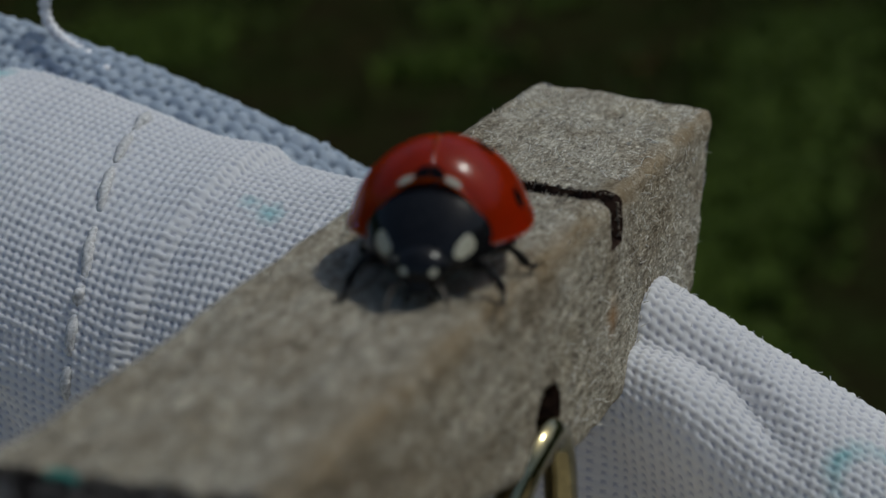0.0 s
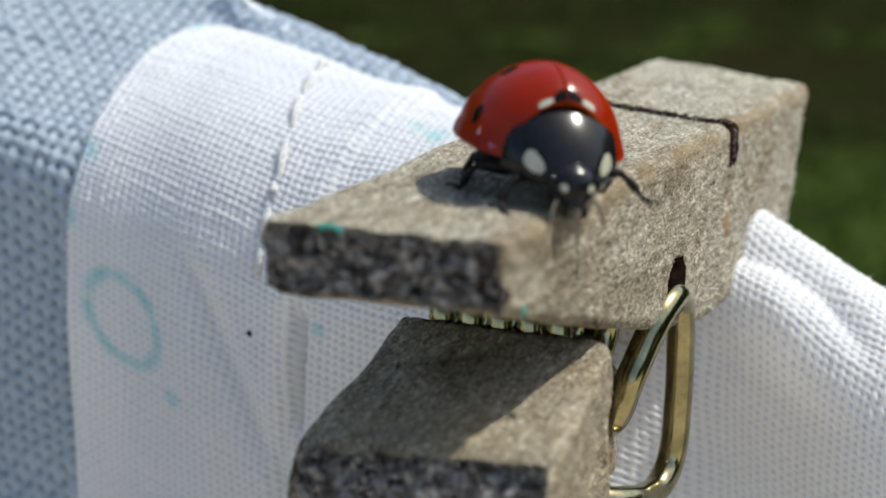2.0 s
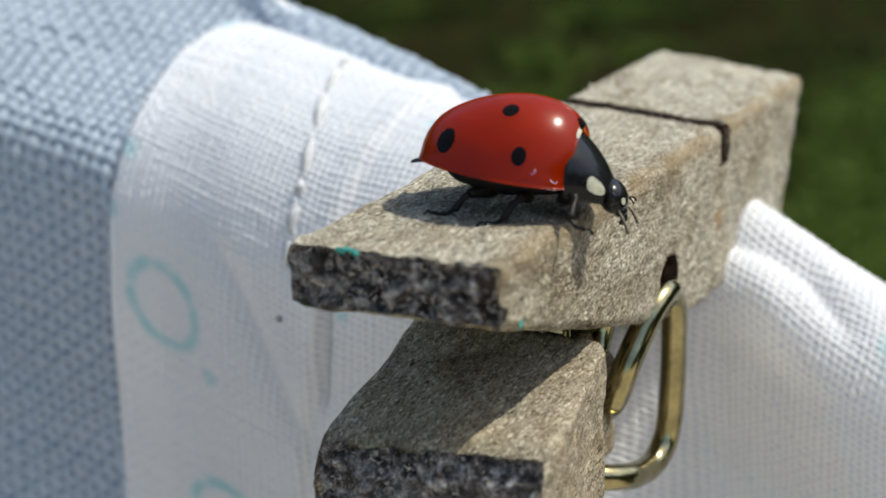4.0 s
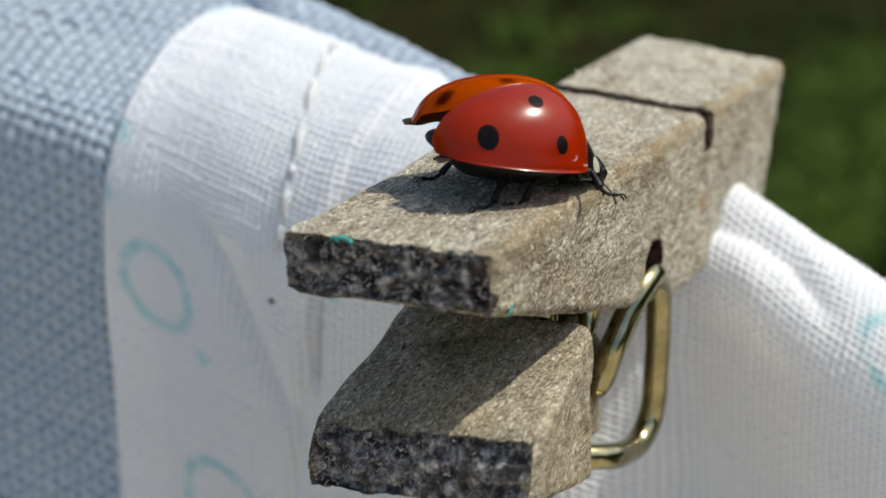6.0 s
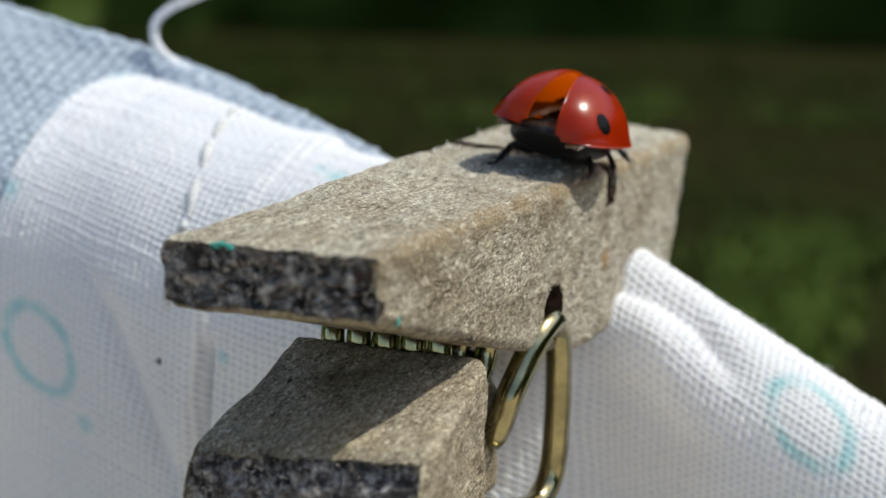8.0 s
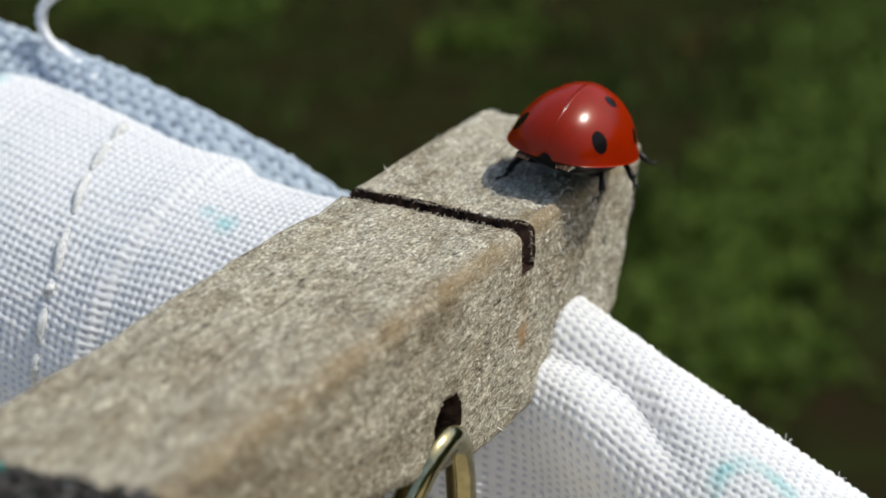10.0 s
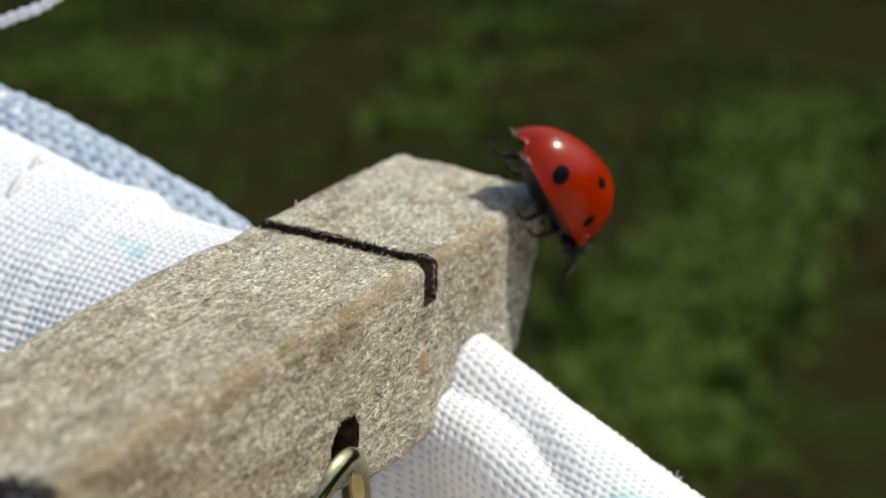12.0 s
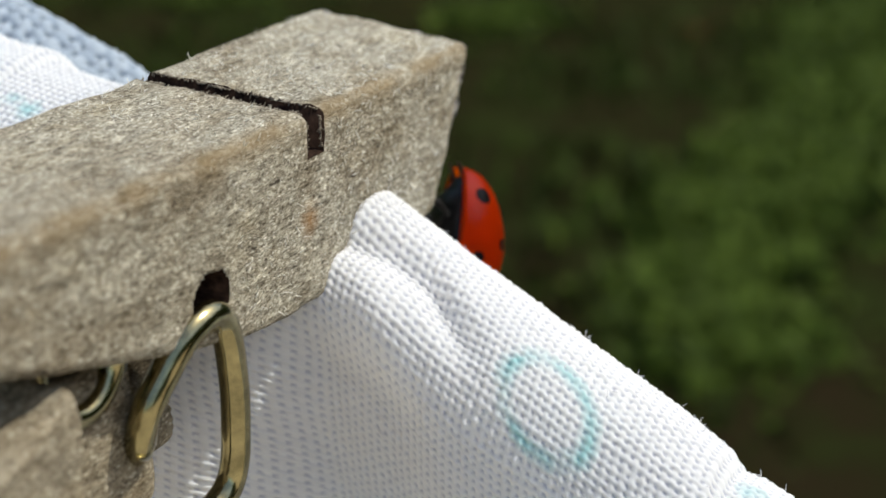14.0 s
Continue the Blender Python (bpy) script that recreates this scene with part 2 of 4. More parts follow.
# ---- mesh helpers ----
def mesh_from(name, verts, faces, mats, smooth_shade=True, indices=None, uvs=None):
    me = bpy.data.meshes.new(name)
    verts, faces = np.asarray(verts, np.float32), np.asarray(faces, np.int32)
    me.vertices.add(len(verts))
    me.vertices.foreach_set("co", (verts * CM).ravel())
    me.loops.add(faces.size)
    me.loops.foreach_set("vertex_index", faces.ravel())
    me.polygons.add(len(faces))
    me.polygons.foreach_set("loop_start", np.arange(0, faces.size, faces.shape[1], dtype=np.int32))
    me.polygons.foreach_set("use_smooth", np.full(len(faces), smooth_shade))
    for m in mats if isinstance(mats, (list, tuple)) else [mats]:
        me.materials.append(m)
    if indices is not None:
        me.polygons.foreach_set("material_index", np.asarray(indices, np.int32))
    if uvs is not None:
        layer = me.uv_layers.new(name="plane")
        layer.data.foreach_set("uv", np.asarray(uvs, np.float32)[faces.ravel()].ravel())
    me.update(calc_edges=True)
    me.validate()
    return me


def part(name, me, parent=None, label=""):
    ob = new(name, me)
    if parent is not None:
        ob.parent = parent
    return tagged(ob, label)


def grid_faces(nu, nv, wrap=False):
    i, j = np.meshgrid(np.arange(nu - 1), np.arange(nv if wrap else nv - 1), indexing="ij")
    k = (j + 1) % nv
    return np.stack([i * nv + j, (i + 1) * nv + j, (i + 1) * nv + k, i * nv + k], -1).reshape(-1, 4)


def tube(points, radius, sides=10, taper=None):
    """A closed round tube along points; faces are quads, the ends shrink to a dot."""
    p = np.asarray(points, float)
    d = np.gradient(p, axis=0)
    d /= np.linalg.norm(d, axis=1, keepdims=True)
    up = np.array([0.3, 0.2, 0.93])
    rows = []
    r = np.full(len(p), radius) if taper is None else radius * np.asarray(taper)
    for k in range(len(p)):
        a = np.cross(d[k], up)
        a /= np.linalg.norm(a)
        b = np.cross(d[k], a)
        up = np.cross(a, d[k])
        ang = np.linspace(0, 2 * np.pi, sides, endpoint=False)
        rows.append(p[k] + r[k] * (np.cos(ang)[:, None] * a + np.sin(ang)[:, None] * b))
    rows = [np.repeat(p[:1], sides, 0) + 0.2 * (rows[0] - p[0]), *rows, np.repeat(p[-1:], sides, 0) + 0.2 * (rows[-1] - p[-1])]
    return np.concatenate(rows), grid_faces(len(rows), sides, True)


def curve_points(ctrl, per=8):
    """A Catmull-Rom line through the control points."""
    c = np.asarray(ctrl, float)
    c = np.vstack([2 * c[0] - c[1], c, 2 * c[-1] - c[-2]])
    t = np.linspace(0, 1, per, endpoint=False)[:, None]
    out = []
    for a, b, d, e in zip(c, c[1:], c[2:], c[3:]):
        out.append(0.5 * (2 * b + (d - a) * t + (2 * a - 5 * b + 4 * d - e) * t**2 + (3 * b - a - 3 * d + e) * t**3))
    return np.vstack([*out, c[-2:-1]])


def joined(*pieces):
    vs, fs, n = [], [], 0
    for v, f in pieces:
        vs.append(v), fs.append(f + n)
        n += len(v)
    return np.concatenate(vs), np.concatenate(fs)


# ---- the clothes peg ----
def arm_mesh(name, ys, top, bottom, x0, right, shear, holes, seed, twist=0.0, lean=0.0):
    """A wooden arm: rounded sections along y, fibrous relief, pitted end grain."""
    side, across, r = 44, 66, 0.06
    loop = []
    for a, b, k in (((0, 0), (1, 0), across), ((1, 0), (1, 1), side), ((1, 1), (0, 1), across), ((0, 1), (0, 0), side)):
        s = np.linspace(0, 1, k, endpoint=False)[:, None]
        loop.append(np.array(a) * (1 - s) + np.array(b) * s)
    loop = np.concatenate(loop)
    m = len(loop)
    rows, end = [], []
    caps = [(ys[0], s, 1) for s in np.linspace(0.03, 0.97, 30)] + [(y, 1.0, 0) for y in ys] + [(ys[-1], s, 1) for s in np.linspace(0.97, 0.03, 30)]
    for y, s, cap in caps:
        zt, zb, x1 = float(top(ys[len(ys) // 4])), float(bottom(y)), float(right(y))
        cut_to = float(top(y))
        zt = max(zt, cut_to) if seed == 3 else cut_to
        x = x0 + (x1 - x0) * (0.5 + (loop[:, 0] - 0.5) * s)
        z = zb + (zt - zb) * (0.5 + (loop[:, 1] - 0.5) * s)
        edge = min(y - ys[0], ys[-1] - y)
        tail = y > (ys[0] + ys[-1]) / 2 and seed == 3
        inset = 0.028 * (1 - smooth(0, 0.08, edge)) if tail else 0.016 * (1 - smooth(0, 0.07, edge))
        # round the four long edges
        qx, qz = np.minimum(x - x0, x1 - x), np.minimum(z - zb, zt - z)
        rr = min(r, (zt - zb) * 0.3)
        dx, dz = np.maximum(rr - qx, 0), np.maximum(rr - qz, 0)
        dist = np.hypot(dx, dz)
        k = np.where(dist > rr, rr / np.maximum(dist, 1e-6), 1.0)
        x = np.where((dx > 0) & (dz > 0), x + np.sign((x0 + x1) / 2 - x) * dx * (1 - k), x)
        z = np.where((dx > 0) & (dz > 0), z + np.sign((zt + zb) / 2 - z) * dz * (1 - k), z)
        if s == 1.0:
            x = x + np.sign((x0 + x1) / 2 - x) * inset * (qx < 0.01)
            z = z + np.sign((zt + zb) / 2 - z) * inset * (qz < 0.01)
        z = np.minimum(z, cut_to)
        yy = np.full(m, y)
        rows.append(np.stack([x, yy, z], 1))
        end.append(cap)
    v = np.concatenate(rows)
    x, y, z = v.T
    cap = np.repeat(end, m)
    # relief: long fibres on the faces, pits on the ends
    fib = fuzz(x * 30, y * 8, z * 30, seed) - 0.5
    lump = fuzz(x * 5, y * 3, z * 5, seed + 1) - 0.5
    pit = fuzz(x * 16, y * 16, z * 16, seed + 2) + 0.6 * fuzz(x * 34, y * 34, z * 34, seed + 3)
    ragged = smooth(0.16, 0.0, np.minimum(y - ys[0], ys[-1] - y))
    v[:, 0] += ragged * 0.020 * (fuzz(x * 13, y * 9, z * 13, seed + 5) - 0.5)
    v[:, 2] += ragged * 0.020 * (fuzz(x * 13, y * 9, z * 13, seed + 6) - 0.5)
    x1 = right(y)
    nx = np.where(np.abs(x - x0) < 0.06, -1, np.where(np.abs(x - x1) < 0.06, 1, 0)) * (1 - cap)
    zt, zb = top(y), bottom(y)
    nz = np.where(np.abs(z - zt) < 0.05, 1, np.where(np.abs(z - zb) < 0.05, -1, 0)) * (1 - cap)
    v[:, 0] += nx * (0.010 * fib + 0.02 * lump)
    v[:, 2] += nz * (0.010 * fib + 0.02 * lump)
    v[:, 1] += cap * np.where(y < (ys[0] + ys[-1]) / 2, 1, -1) * 0.12 * np.clip(pit - 0.6, 0, 1)
    bored = np.zeros(len(v), bool)
    for hx, hy, hz, ry, rz, deep in holes:
        inside = (np.abs(x - hx) < 0.07) & ((((y - hy) / ry) ** 2 + ((z - hz) / rz) ** 2) < 1)
        v[:, 0] -= inside * deep
        bored |= inside
    v[:, 1] += shear(y, z)
    v[:, 2] += twist * y * -x + lean * (x + 0.43) * smooth(1.1, 0.1, y)
    faces = grid_faces(len(rows), m, True)
    # the dark end grain breaks off raggedly against the paler long faces
    reach = np.array([c[1] for c in caps])
    rag = 0.24 * fuzz(x * 9, z * 9, y * 0.3, seed + 9) + 0.10 * fuzz(x * 26, z * 26, y * 20, seed + 12)
    near_end = np.repeat([c[0] - ys[0] < 0.10 for c in caps], m)
    inner = np.where(cap == 1, np.repeat(reach, m), 1.0 + np.clip(y - ys[0], 0, 1) * 1.6)
    dark = (inner < 0.84 + rag) & (near_end | (cap == 1))
    idx = (dark[faces].all(1)).astype(int)
    # faces inside the groove and the hole take the painted shade
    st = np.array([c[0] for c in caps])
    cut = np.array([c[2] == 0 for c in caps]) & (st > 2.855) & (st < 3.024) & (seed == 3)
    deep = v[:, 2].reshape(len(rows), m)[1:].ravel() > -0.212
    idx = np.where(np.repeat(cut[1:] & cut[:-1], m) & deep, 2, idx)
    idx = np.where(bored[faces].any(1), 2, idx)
    return mesh_from(name, v, faces, [WOOD if seed == 3 else SHADED_WOOD, GRAIN, CUT_SHADE], True, idx)


def upper_top(y):
    y = np.asarray(y, float)
    return np.where((y > 2.866) & (y < 3.008), -0.20, 0.0) - 0.02 * smooth(0.25, 0, y)


def upper_bottom(y):
    return np.interp(y, (0, 1.1, 1.7, 2.3, 2.7, 3.2, 4.0, 4.6), (-0.27, -0.585, -0.745, -0.88, -0.92, -0.90, -0.86, -0.84))


def lower_top(y):
    return np.interp(y, (0.1, 0.14, 0.22, 0.34, 0.9, 1.1, 1.12, 1.7, 1.72, 4.0), (-0.87, -0.845, -0.825, -0.802, -0.695, -0.635, -0.72, -0.76, -0.94, -1.0))


def lower_bottom(y):
    return np.interp(y, (0.1, 0.5, 1.15, 2.2, 4.0), (-1.15, -1.255, -1.42, -1.52, -1.4))


peg = tagged(new("clothes_peg"), "weathered grey wooden clothes peg with brassy spring on white cloth", "clothes peg")
peg.empty_display_size = 0.01
ys_up = np.unique(np.concatenate([np.linspace(0, 0.06, 6), np.arange(0.07, 4.61, 0.017), np.linspace(4.61, 4.675, 6), [2.862, 2.869, 3.005, 3.012]]))
part("upper_arm", arm_mesh("upper_arm", ys_up, upper_top, upper_bottom, -0.94, lambda y: 0.005 + 0 * np.asarray(y),
     lambda y, z: smooth(3.3, 4.6, y) * (0.35 * z - 0.25 * z * z), [(0.0, 2.045, -0.60, 0.130, 0.112, 0.2)], 3, 0.030), peg, "upper wooden arm with a sawn groove")
ys_low = np.unique(np.concatenate([np.linspace(0.10, 0.16, 6), np.arange(0.17, 3.5, 0.022), np.linspace(3.5, 3.55, 5)]))
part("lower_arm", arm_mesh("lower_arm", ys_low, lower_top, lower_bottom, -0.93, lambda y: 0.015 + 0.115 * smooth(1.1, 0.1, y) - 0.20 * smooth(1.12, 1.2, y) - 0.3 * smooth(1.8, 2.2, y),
     lambda y, z: 0.5 * smooth(1.2, 0.1, y) * np.clip(z + 1.0, 0, 1), [], 11, 0.0, 0.085), peg, "lower wooden arm, some shade put into its colour")


def spring_wire():
    turns, n = 5.5, 180
    a = np.linspace(0, turns * 2 * np.pi, n)
    coil = np.stack([np.linspace(-0.86, -0.13, n), 1.38 + 0.21 * np.sin(a), -0.68 - 0.22 * np.cos(a)], 1)
    # one strand leaves the arm's hole towards the coil, the other runs down and under the lower arm
    leg = curve_points([(-0.34, 1.86, -1.24), (-0.24, 1.79, -1.23), (-0.15, 1.70, -1.14), (-0.09, 1.67, -0.98), (-0.055, 1.76, -0.84), (-0.025, 1.84, -0.735), (-0.005, 1.94, -0.675),
                        (0.0, 2.04, -0.668), (0.0, 2.12, -0.72), (-0.005, 2.17, -0.83), (-0.015, 2.21, -0.97), (-0.022, 2.235, -1.12), (-0.03, 2.245, -1.27), (-0.036, 2.24, -1.42),
                        (-0.05, 2.20, -1.54), (-0.07, 2.08, -1.61), (-0.085, 1.93, -1.60), (-0.10, 1.78, -1.565), (-0.20, 1.62, -1.52), (-0.36, 1.58, -1.47)], 7)
    return tube(coil, 0.055, 12), tube(leg, 0.066, 16)


coil, loop_wire = spring_wire()
spring = part("spring", mesh_from("spring", *coil, BRASS), peg, "brassy steel torsion spring")
part("wire_loop", mesh_from("wire_loop", *loop_wire, BRASS), spring)


def fleck(name, at, size, parent, mat, seed):
    g = 9
    a, b = np.meshgrid(np.linspace(-1, 1, g), np.linspace(-1, 1, g), indexing="ij")
    r = np.clip(1.1 - np.hypot(a, b), 0, 1)
    v = np.stack([at[0] + a * size[0], at[1] + b * size[1] - 0.012 * r, at[2] + size[2] * b + 0.012 * r + 0.03 * (fuzz(a * 3, b * 3, 0, seed) - 0.5)], -1).reshape(-1, 3)
    return part(name, mesh_from(name, v, grid_faces(g, g), mat), parent, "fleck of teal paint")


fleck("paint_fleck", (-0.66, -0.004, -0.020), (0.05, 0.007, 0.007), peg, TEAL, 1)
fleck("paint_fleck", (0.004, 0.17, -0.285), (0.004, 0.02, 0.02), peg, TEAL, 2)


# ---- cloth ----
def drape(u, v, ridge_y, ridge_z, fy, fz, back):
    """A cloth laid over a line: v = 0 at the ridge, positive down the front."""
    yr, zr = ridge_y(u), ridge_z(u)
    arc = 0.5 * np.pi * 0.5 * (fy + fz)
    th = np.clip(v / arc, 0, 1) * np.pi / 2
    y = yr - fy * np.sin(th)
    z = zr - fz * (1 - np.cos(th)) - np.maximum(v - arc, 0)
    thb = np.clip(-v / (0.5 * np.pi * back), 0, 1) * np.pi / 2
    y = y + back * np.sin(thb)
    z = z - back * (1 - np.cos(thb)) - np.maximum(-v - 0.5 * np.pi * back, 0)
    return np.stack([u + 0 * v, y, z], -1)


def weave(u, v, pitch, seed):
    u = u + pitch * (0.9 * (fuzz(u * 2.4, v * 2.4, 0, seed) - 0.5) + 0.3 * (fuzz(u * 11, v * 4, 0, seed + 8) - 0.5))
    v = v + pitch * (0.9 * (fuzz(u * 2.4, v * 2.4, 5, seed + 1) - 0.5) + 0.3 * (fuzz(u * 4, v * 11, 0, seed + 9) - 0.5))
    i, j = np.floor(u / pitch), np.floor(v / pitch)
    cell = 0.65 + 0.6 * hashed(i.astype(np.int64), j.astype(np.int64), 3, seed + 7)
    su, sv = np.abs(np.sin(np.pi * u / pitch)), np.abs(np.sin(np.pi * v / pitch))
    su, sv = np.clip((su - 0.22) / 0.78, 0, 1), np.clip((sv - 0.22) / 0.78, 0, 1)
    par = np.where((i + j) % 2 == 0, 1.0, -1.0)
    tw = 0.7 + 0.6 * fuzz(i * 0.9, v * 2.0, 1, seed + 2)
    tf = 0.7 + 0.6 * fuzz(u * 2.0, j * 0.9, 2, seed + 3)
    high = np.maximum(su**0.5 * tw * (0.70 + 0.30 * cell * par * sv), sv**0.5 * tf * (0.70 - 0.30 * cell * par * su))
    return high, np.stack([u, v], -1) / pitch


def cloth_mesh(name, shape, u0, u1, v0, v1, pitch, amp, mat, seed, per=5, back=-5.5):
    nu, nv = int((u1 - u0) / pitch * per), int((v1 - v0) / pitch * per)
    vs = np.concatenate([np.linspace(back, v0, 50, endpoint=False), np.linspace(v0, v1, nv)])
    nv = len(vs)
    u, v = np.meshgrid(np.linspace(u0, u1, nu), vs, indexing="ij")
    p = shape(u, v)
    du, dv = np.gradient(p, axis=0), np.gradient(p, axis=1)
    nrm = np.cross(dv, du)
    nrm /= np.linalg.norm(nrm, axis=-1, keepdims=True) + 1e-9
    high, lattice = weave(u, v, pitch, seed)
    p = p + nrm * (amp * high * smooth(v0 - 0.1, v0 + 0.2, v))[..., None]
    me = mesh_from(name, p.reshape(-1, 3), grid_faces(nu, nv), mat, True, None, np.stack([u, v], -1).reshape(-1, 2) / 10)
    corner = np.empty(len(me.loops), np.int32)
    me.loops.foreach_get("vertex_index", corner)
    me.uv_layers.new(name="thread").data.foreach_set("uv", lattice.reshape(-1, 2).astype(np.float32)[corner].ravel())
    return me


def white_ridge_y(u):
    return np.interp(u, (-4, -3.7, -3.0, -2.2, -1.5, -0.9, 0, 0.5, 3), (3.85, 3.8, 3.62, 3.48, 3.4, 3.3, 3.55, 3.5, 3.4))


def white_ridge_z(u):
    return np.interp(u, (-3.9, -3.7, -3.3, -2.8, -2.15, -1.7, -1.3, -0.9, -0.45, 0, 0.4, 1.0, 1.55, 1.82, 1.90, 2.0, 2.3),
                     (0.275, 0.255, 0.195, 0.085, -0.055, -0.095, -0.135, -0.185, -0.42, -0.54, -0.755, -1.06, -1.355, -1.50, -1.60, -1.615, -1.75))


def white_shape(u, v):
    yr = white_ridge_y(u)
    beside = smooth(-0.7, 0.05, u)
    p = drape(u, v, white_ridge_y, white_ridge_z, yr - 2.28 - 0.68 * beside, 1.0 - 0.42 * beside, 0.3)
    hem = 0.06 * smooth(-1.85, -1.93, u + 0.12 * v)
    soft = 0.08 * (fuzz(u * 0.9, v * 0.8, 0, 21) - 0.5) + 0.05 * (fuzz(u * 2.6, v * 1.6, 3, 22) - 0.5)
    # a short pleat bulges beside the peg, with a trough above it
    dip_v = np.interp(u, (0.0, 0.2, 0.4, 0.65), (0.36, 0.27, 0.27, 0.42))
    roll = 0.08 * np.exp(-(((u - 0.27) / 0.17) ** 2) - ((v - 0.60) / 0.15) ** 2)
    roll = roll - 0.11 * np.exp(-(((v - dip_v) / 0.12) ** 2)) * smooth(-0.3, 0.0, u) * smooth(0.85, 0.45, u)
    roll = roll - 0.10 * smooth(0.68, 1.0, v) * smooth(-0.3, 0.0, u) * smooth(0.7, 0.3, u) * smooth(3.0, 1.6, v)
    # creases where the folded layers are pressed behind the peg
    press = -0.12 * np.exp(-(((u + 2.05 + 0.05 * (v - 1.7)) / 0.035) ** 2)) * smooth(1.62, 1.75, v) * smooth(2.4, 2.2, v)
    press = press - 0.05 * np.exp(-(((u + 2.75 - 0.55 * (v - 1.6)) / 0.10) ** 2)) * smooth(1.5, 1.8, v) * smooth(2.9, 2.4, v)
    out = hem + soft + roll + press
    p[..., 0] -= 0.10 * smooth(1.1, 0.0, v) * smooth(-2.9, -3.46, u)
    p[..., 1] += 0.25 * beside * smooth(0.9, 2.6, v) - out * np.clip(v, 0, 1)
    p[..., 2] += out * (1 - 0.6 * np.clip(v, 0, 1)) * (v > -0.4)
    return p


def blue_ridge_z(u):
    return np.interp(u, (-7, -5, -3.8, -3.1, -2.5, -2.0, -1.6, -1.2), (0.90, 0.70, 0.44, 0.25, 0.03, -0.17, -0.38, -0.6))


def blue_shape(u, v):
    """A thick fold: a lit shelf slopes to a rounded bend, and the front hangs in the shade."""
    w = np.clip(v, 0, None)
    lie = 0.06 * (fuzz(u * 0.7, 0 * u, 0, 33) - 0.5) * 4
    run, bend, slope = 1.16 + lie + 0.55 * smooth(-3.15, -3.6, u), 0.30, 0.38
    turn = np.clip((w - run) / (bend * 1.19), 0, 1)
    tilt = slope + (np.pi / 2 - slope) * turn
    y = np.minimum(w, run) * np.cos(slope) + bend * (np.sin(tilt) - np.sin(slope))
    z = np.minimum(w, run) * np.sin(slope) + bend * (np.cos(slope) - np.cos(tilt)) + np.maximum(w - run - bend * 1.19, 0)
    back = np.clip(-v, 0, None)
    thb = np.clip(back / 0.47, 0, 1) * np.pi / 2
    p = np.stack([u + 0 * v, 4.1 - y + 0.3 * np.sin(thb), blue_ridge_z(u) - z - 0.3 * (1 - np.cos(thb)) - np.maximum(back - 0.47, 0)], -1)
    out = 0.16 * (fuzz(u * 0.8, v * 0.9, 0, 31) - 0.5) + 0.05 * (fuzz(u * 2.2, v * 2.0, 4, 32) - 0.5)
    p[..., 1] -= out * np.clip(v, 0, 1)
    p[..., 2] += out * (1 - 0.6 * np.clip(v, 0, 1)) * np.clip(v, 0, 1)
    return p


RINGS = [(-3.12, 2.22, 0.23, 0.055), (1.09, 0.45, 0.215, 0.06), (-2.72, 3.40, 0.25, 0.055)]
DOTS = [(-1.62, 0.44, 0.10), (-1.74, 0.40, 0.07), (-2.80, 2.50, 0.07), (-3.47, 1.33, 0.11), (-3.50, 1.78, 0.10), (-1.95, 1.75, 0.06), (2.02, 0.1, 0.12), (-3.46, 0.04, 0.13)]
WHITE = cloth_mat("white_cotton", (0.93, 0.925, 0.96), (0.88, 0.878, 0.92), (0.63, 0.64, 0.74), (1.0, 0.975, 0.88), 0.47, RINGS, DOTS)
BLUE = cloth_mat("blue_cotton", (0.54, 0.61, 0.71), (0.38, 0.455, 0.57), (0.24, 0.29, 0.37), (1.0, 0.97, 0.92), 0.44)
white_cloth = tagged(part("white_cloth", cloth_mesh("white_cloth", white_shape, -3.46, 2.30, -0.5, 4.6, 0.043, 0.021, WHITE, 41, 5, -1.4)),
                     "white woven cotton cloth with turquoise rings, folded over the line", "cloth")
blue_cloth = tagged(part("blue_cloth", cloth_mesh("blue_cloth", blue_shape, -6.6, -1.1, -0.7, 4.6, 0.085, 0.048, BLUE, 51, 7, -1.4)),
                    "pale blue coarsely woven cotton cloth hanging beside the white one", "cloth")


def on_white(u, v, lift):
    u, v = np.asarray(u, float), np.asarray(v, float)
    e = 0.01
    p = white_shape(u, v)
    n = np.cross(white_shape(u, v + e) - p, white_shape(u + e, v) - p)
    return p + np.asarray(lift, float)[..., None] * n / np.linalg.norm(n, axis=-1, keepdims=True)


for v0, v1 in ((-0.02, 0.18), (0.20, 0.43), (0.46, 0.70), (0.77, 1.02), (1.05, 1.14), (1.18, 1.37), (1.42, 1.58)):
    w = np.linspace(0, 1, 15)
    vv = v0 + (v1 - v0) * w
    uu = np.interp(vv, (0, 0.4, 0.7, 1.0, 1.4), (-2.58, -2.47, -2.37, -2.30, -2.29))
    sv, sf = tube(on_white(uu, vv, -0.001 + 0.019 * np.sin(np.pi * w)), 0.027, 10, 0.5 + 0.5 * np.sin(np.pi * (0.1 + 0.8 * w)))
    sv += 0.016 * (np.stack([fuzz(sv[:, 0] * 40, sv[:, 1] * 40, sv[:, 2] * 40, q) for q in (1, 2, 3)], 1) - 0.5)
    part("stitch", mesh_from("stitch", sv, sf, STITCH), white_cloth)


def under_hem(u, v):
    p = white_shape(np.maximum(u, -3.46), v)
    p[..., 0] += np.minimum(u + 3.46, 0)
    p[..., 1] += 0.06 * np.clip(v, 0, 1)
    p[..., 2] -= 0.05 * (1 - np.clip(v, 0, 1))
    return p


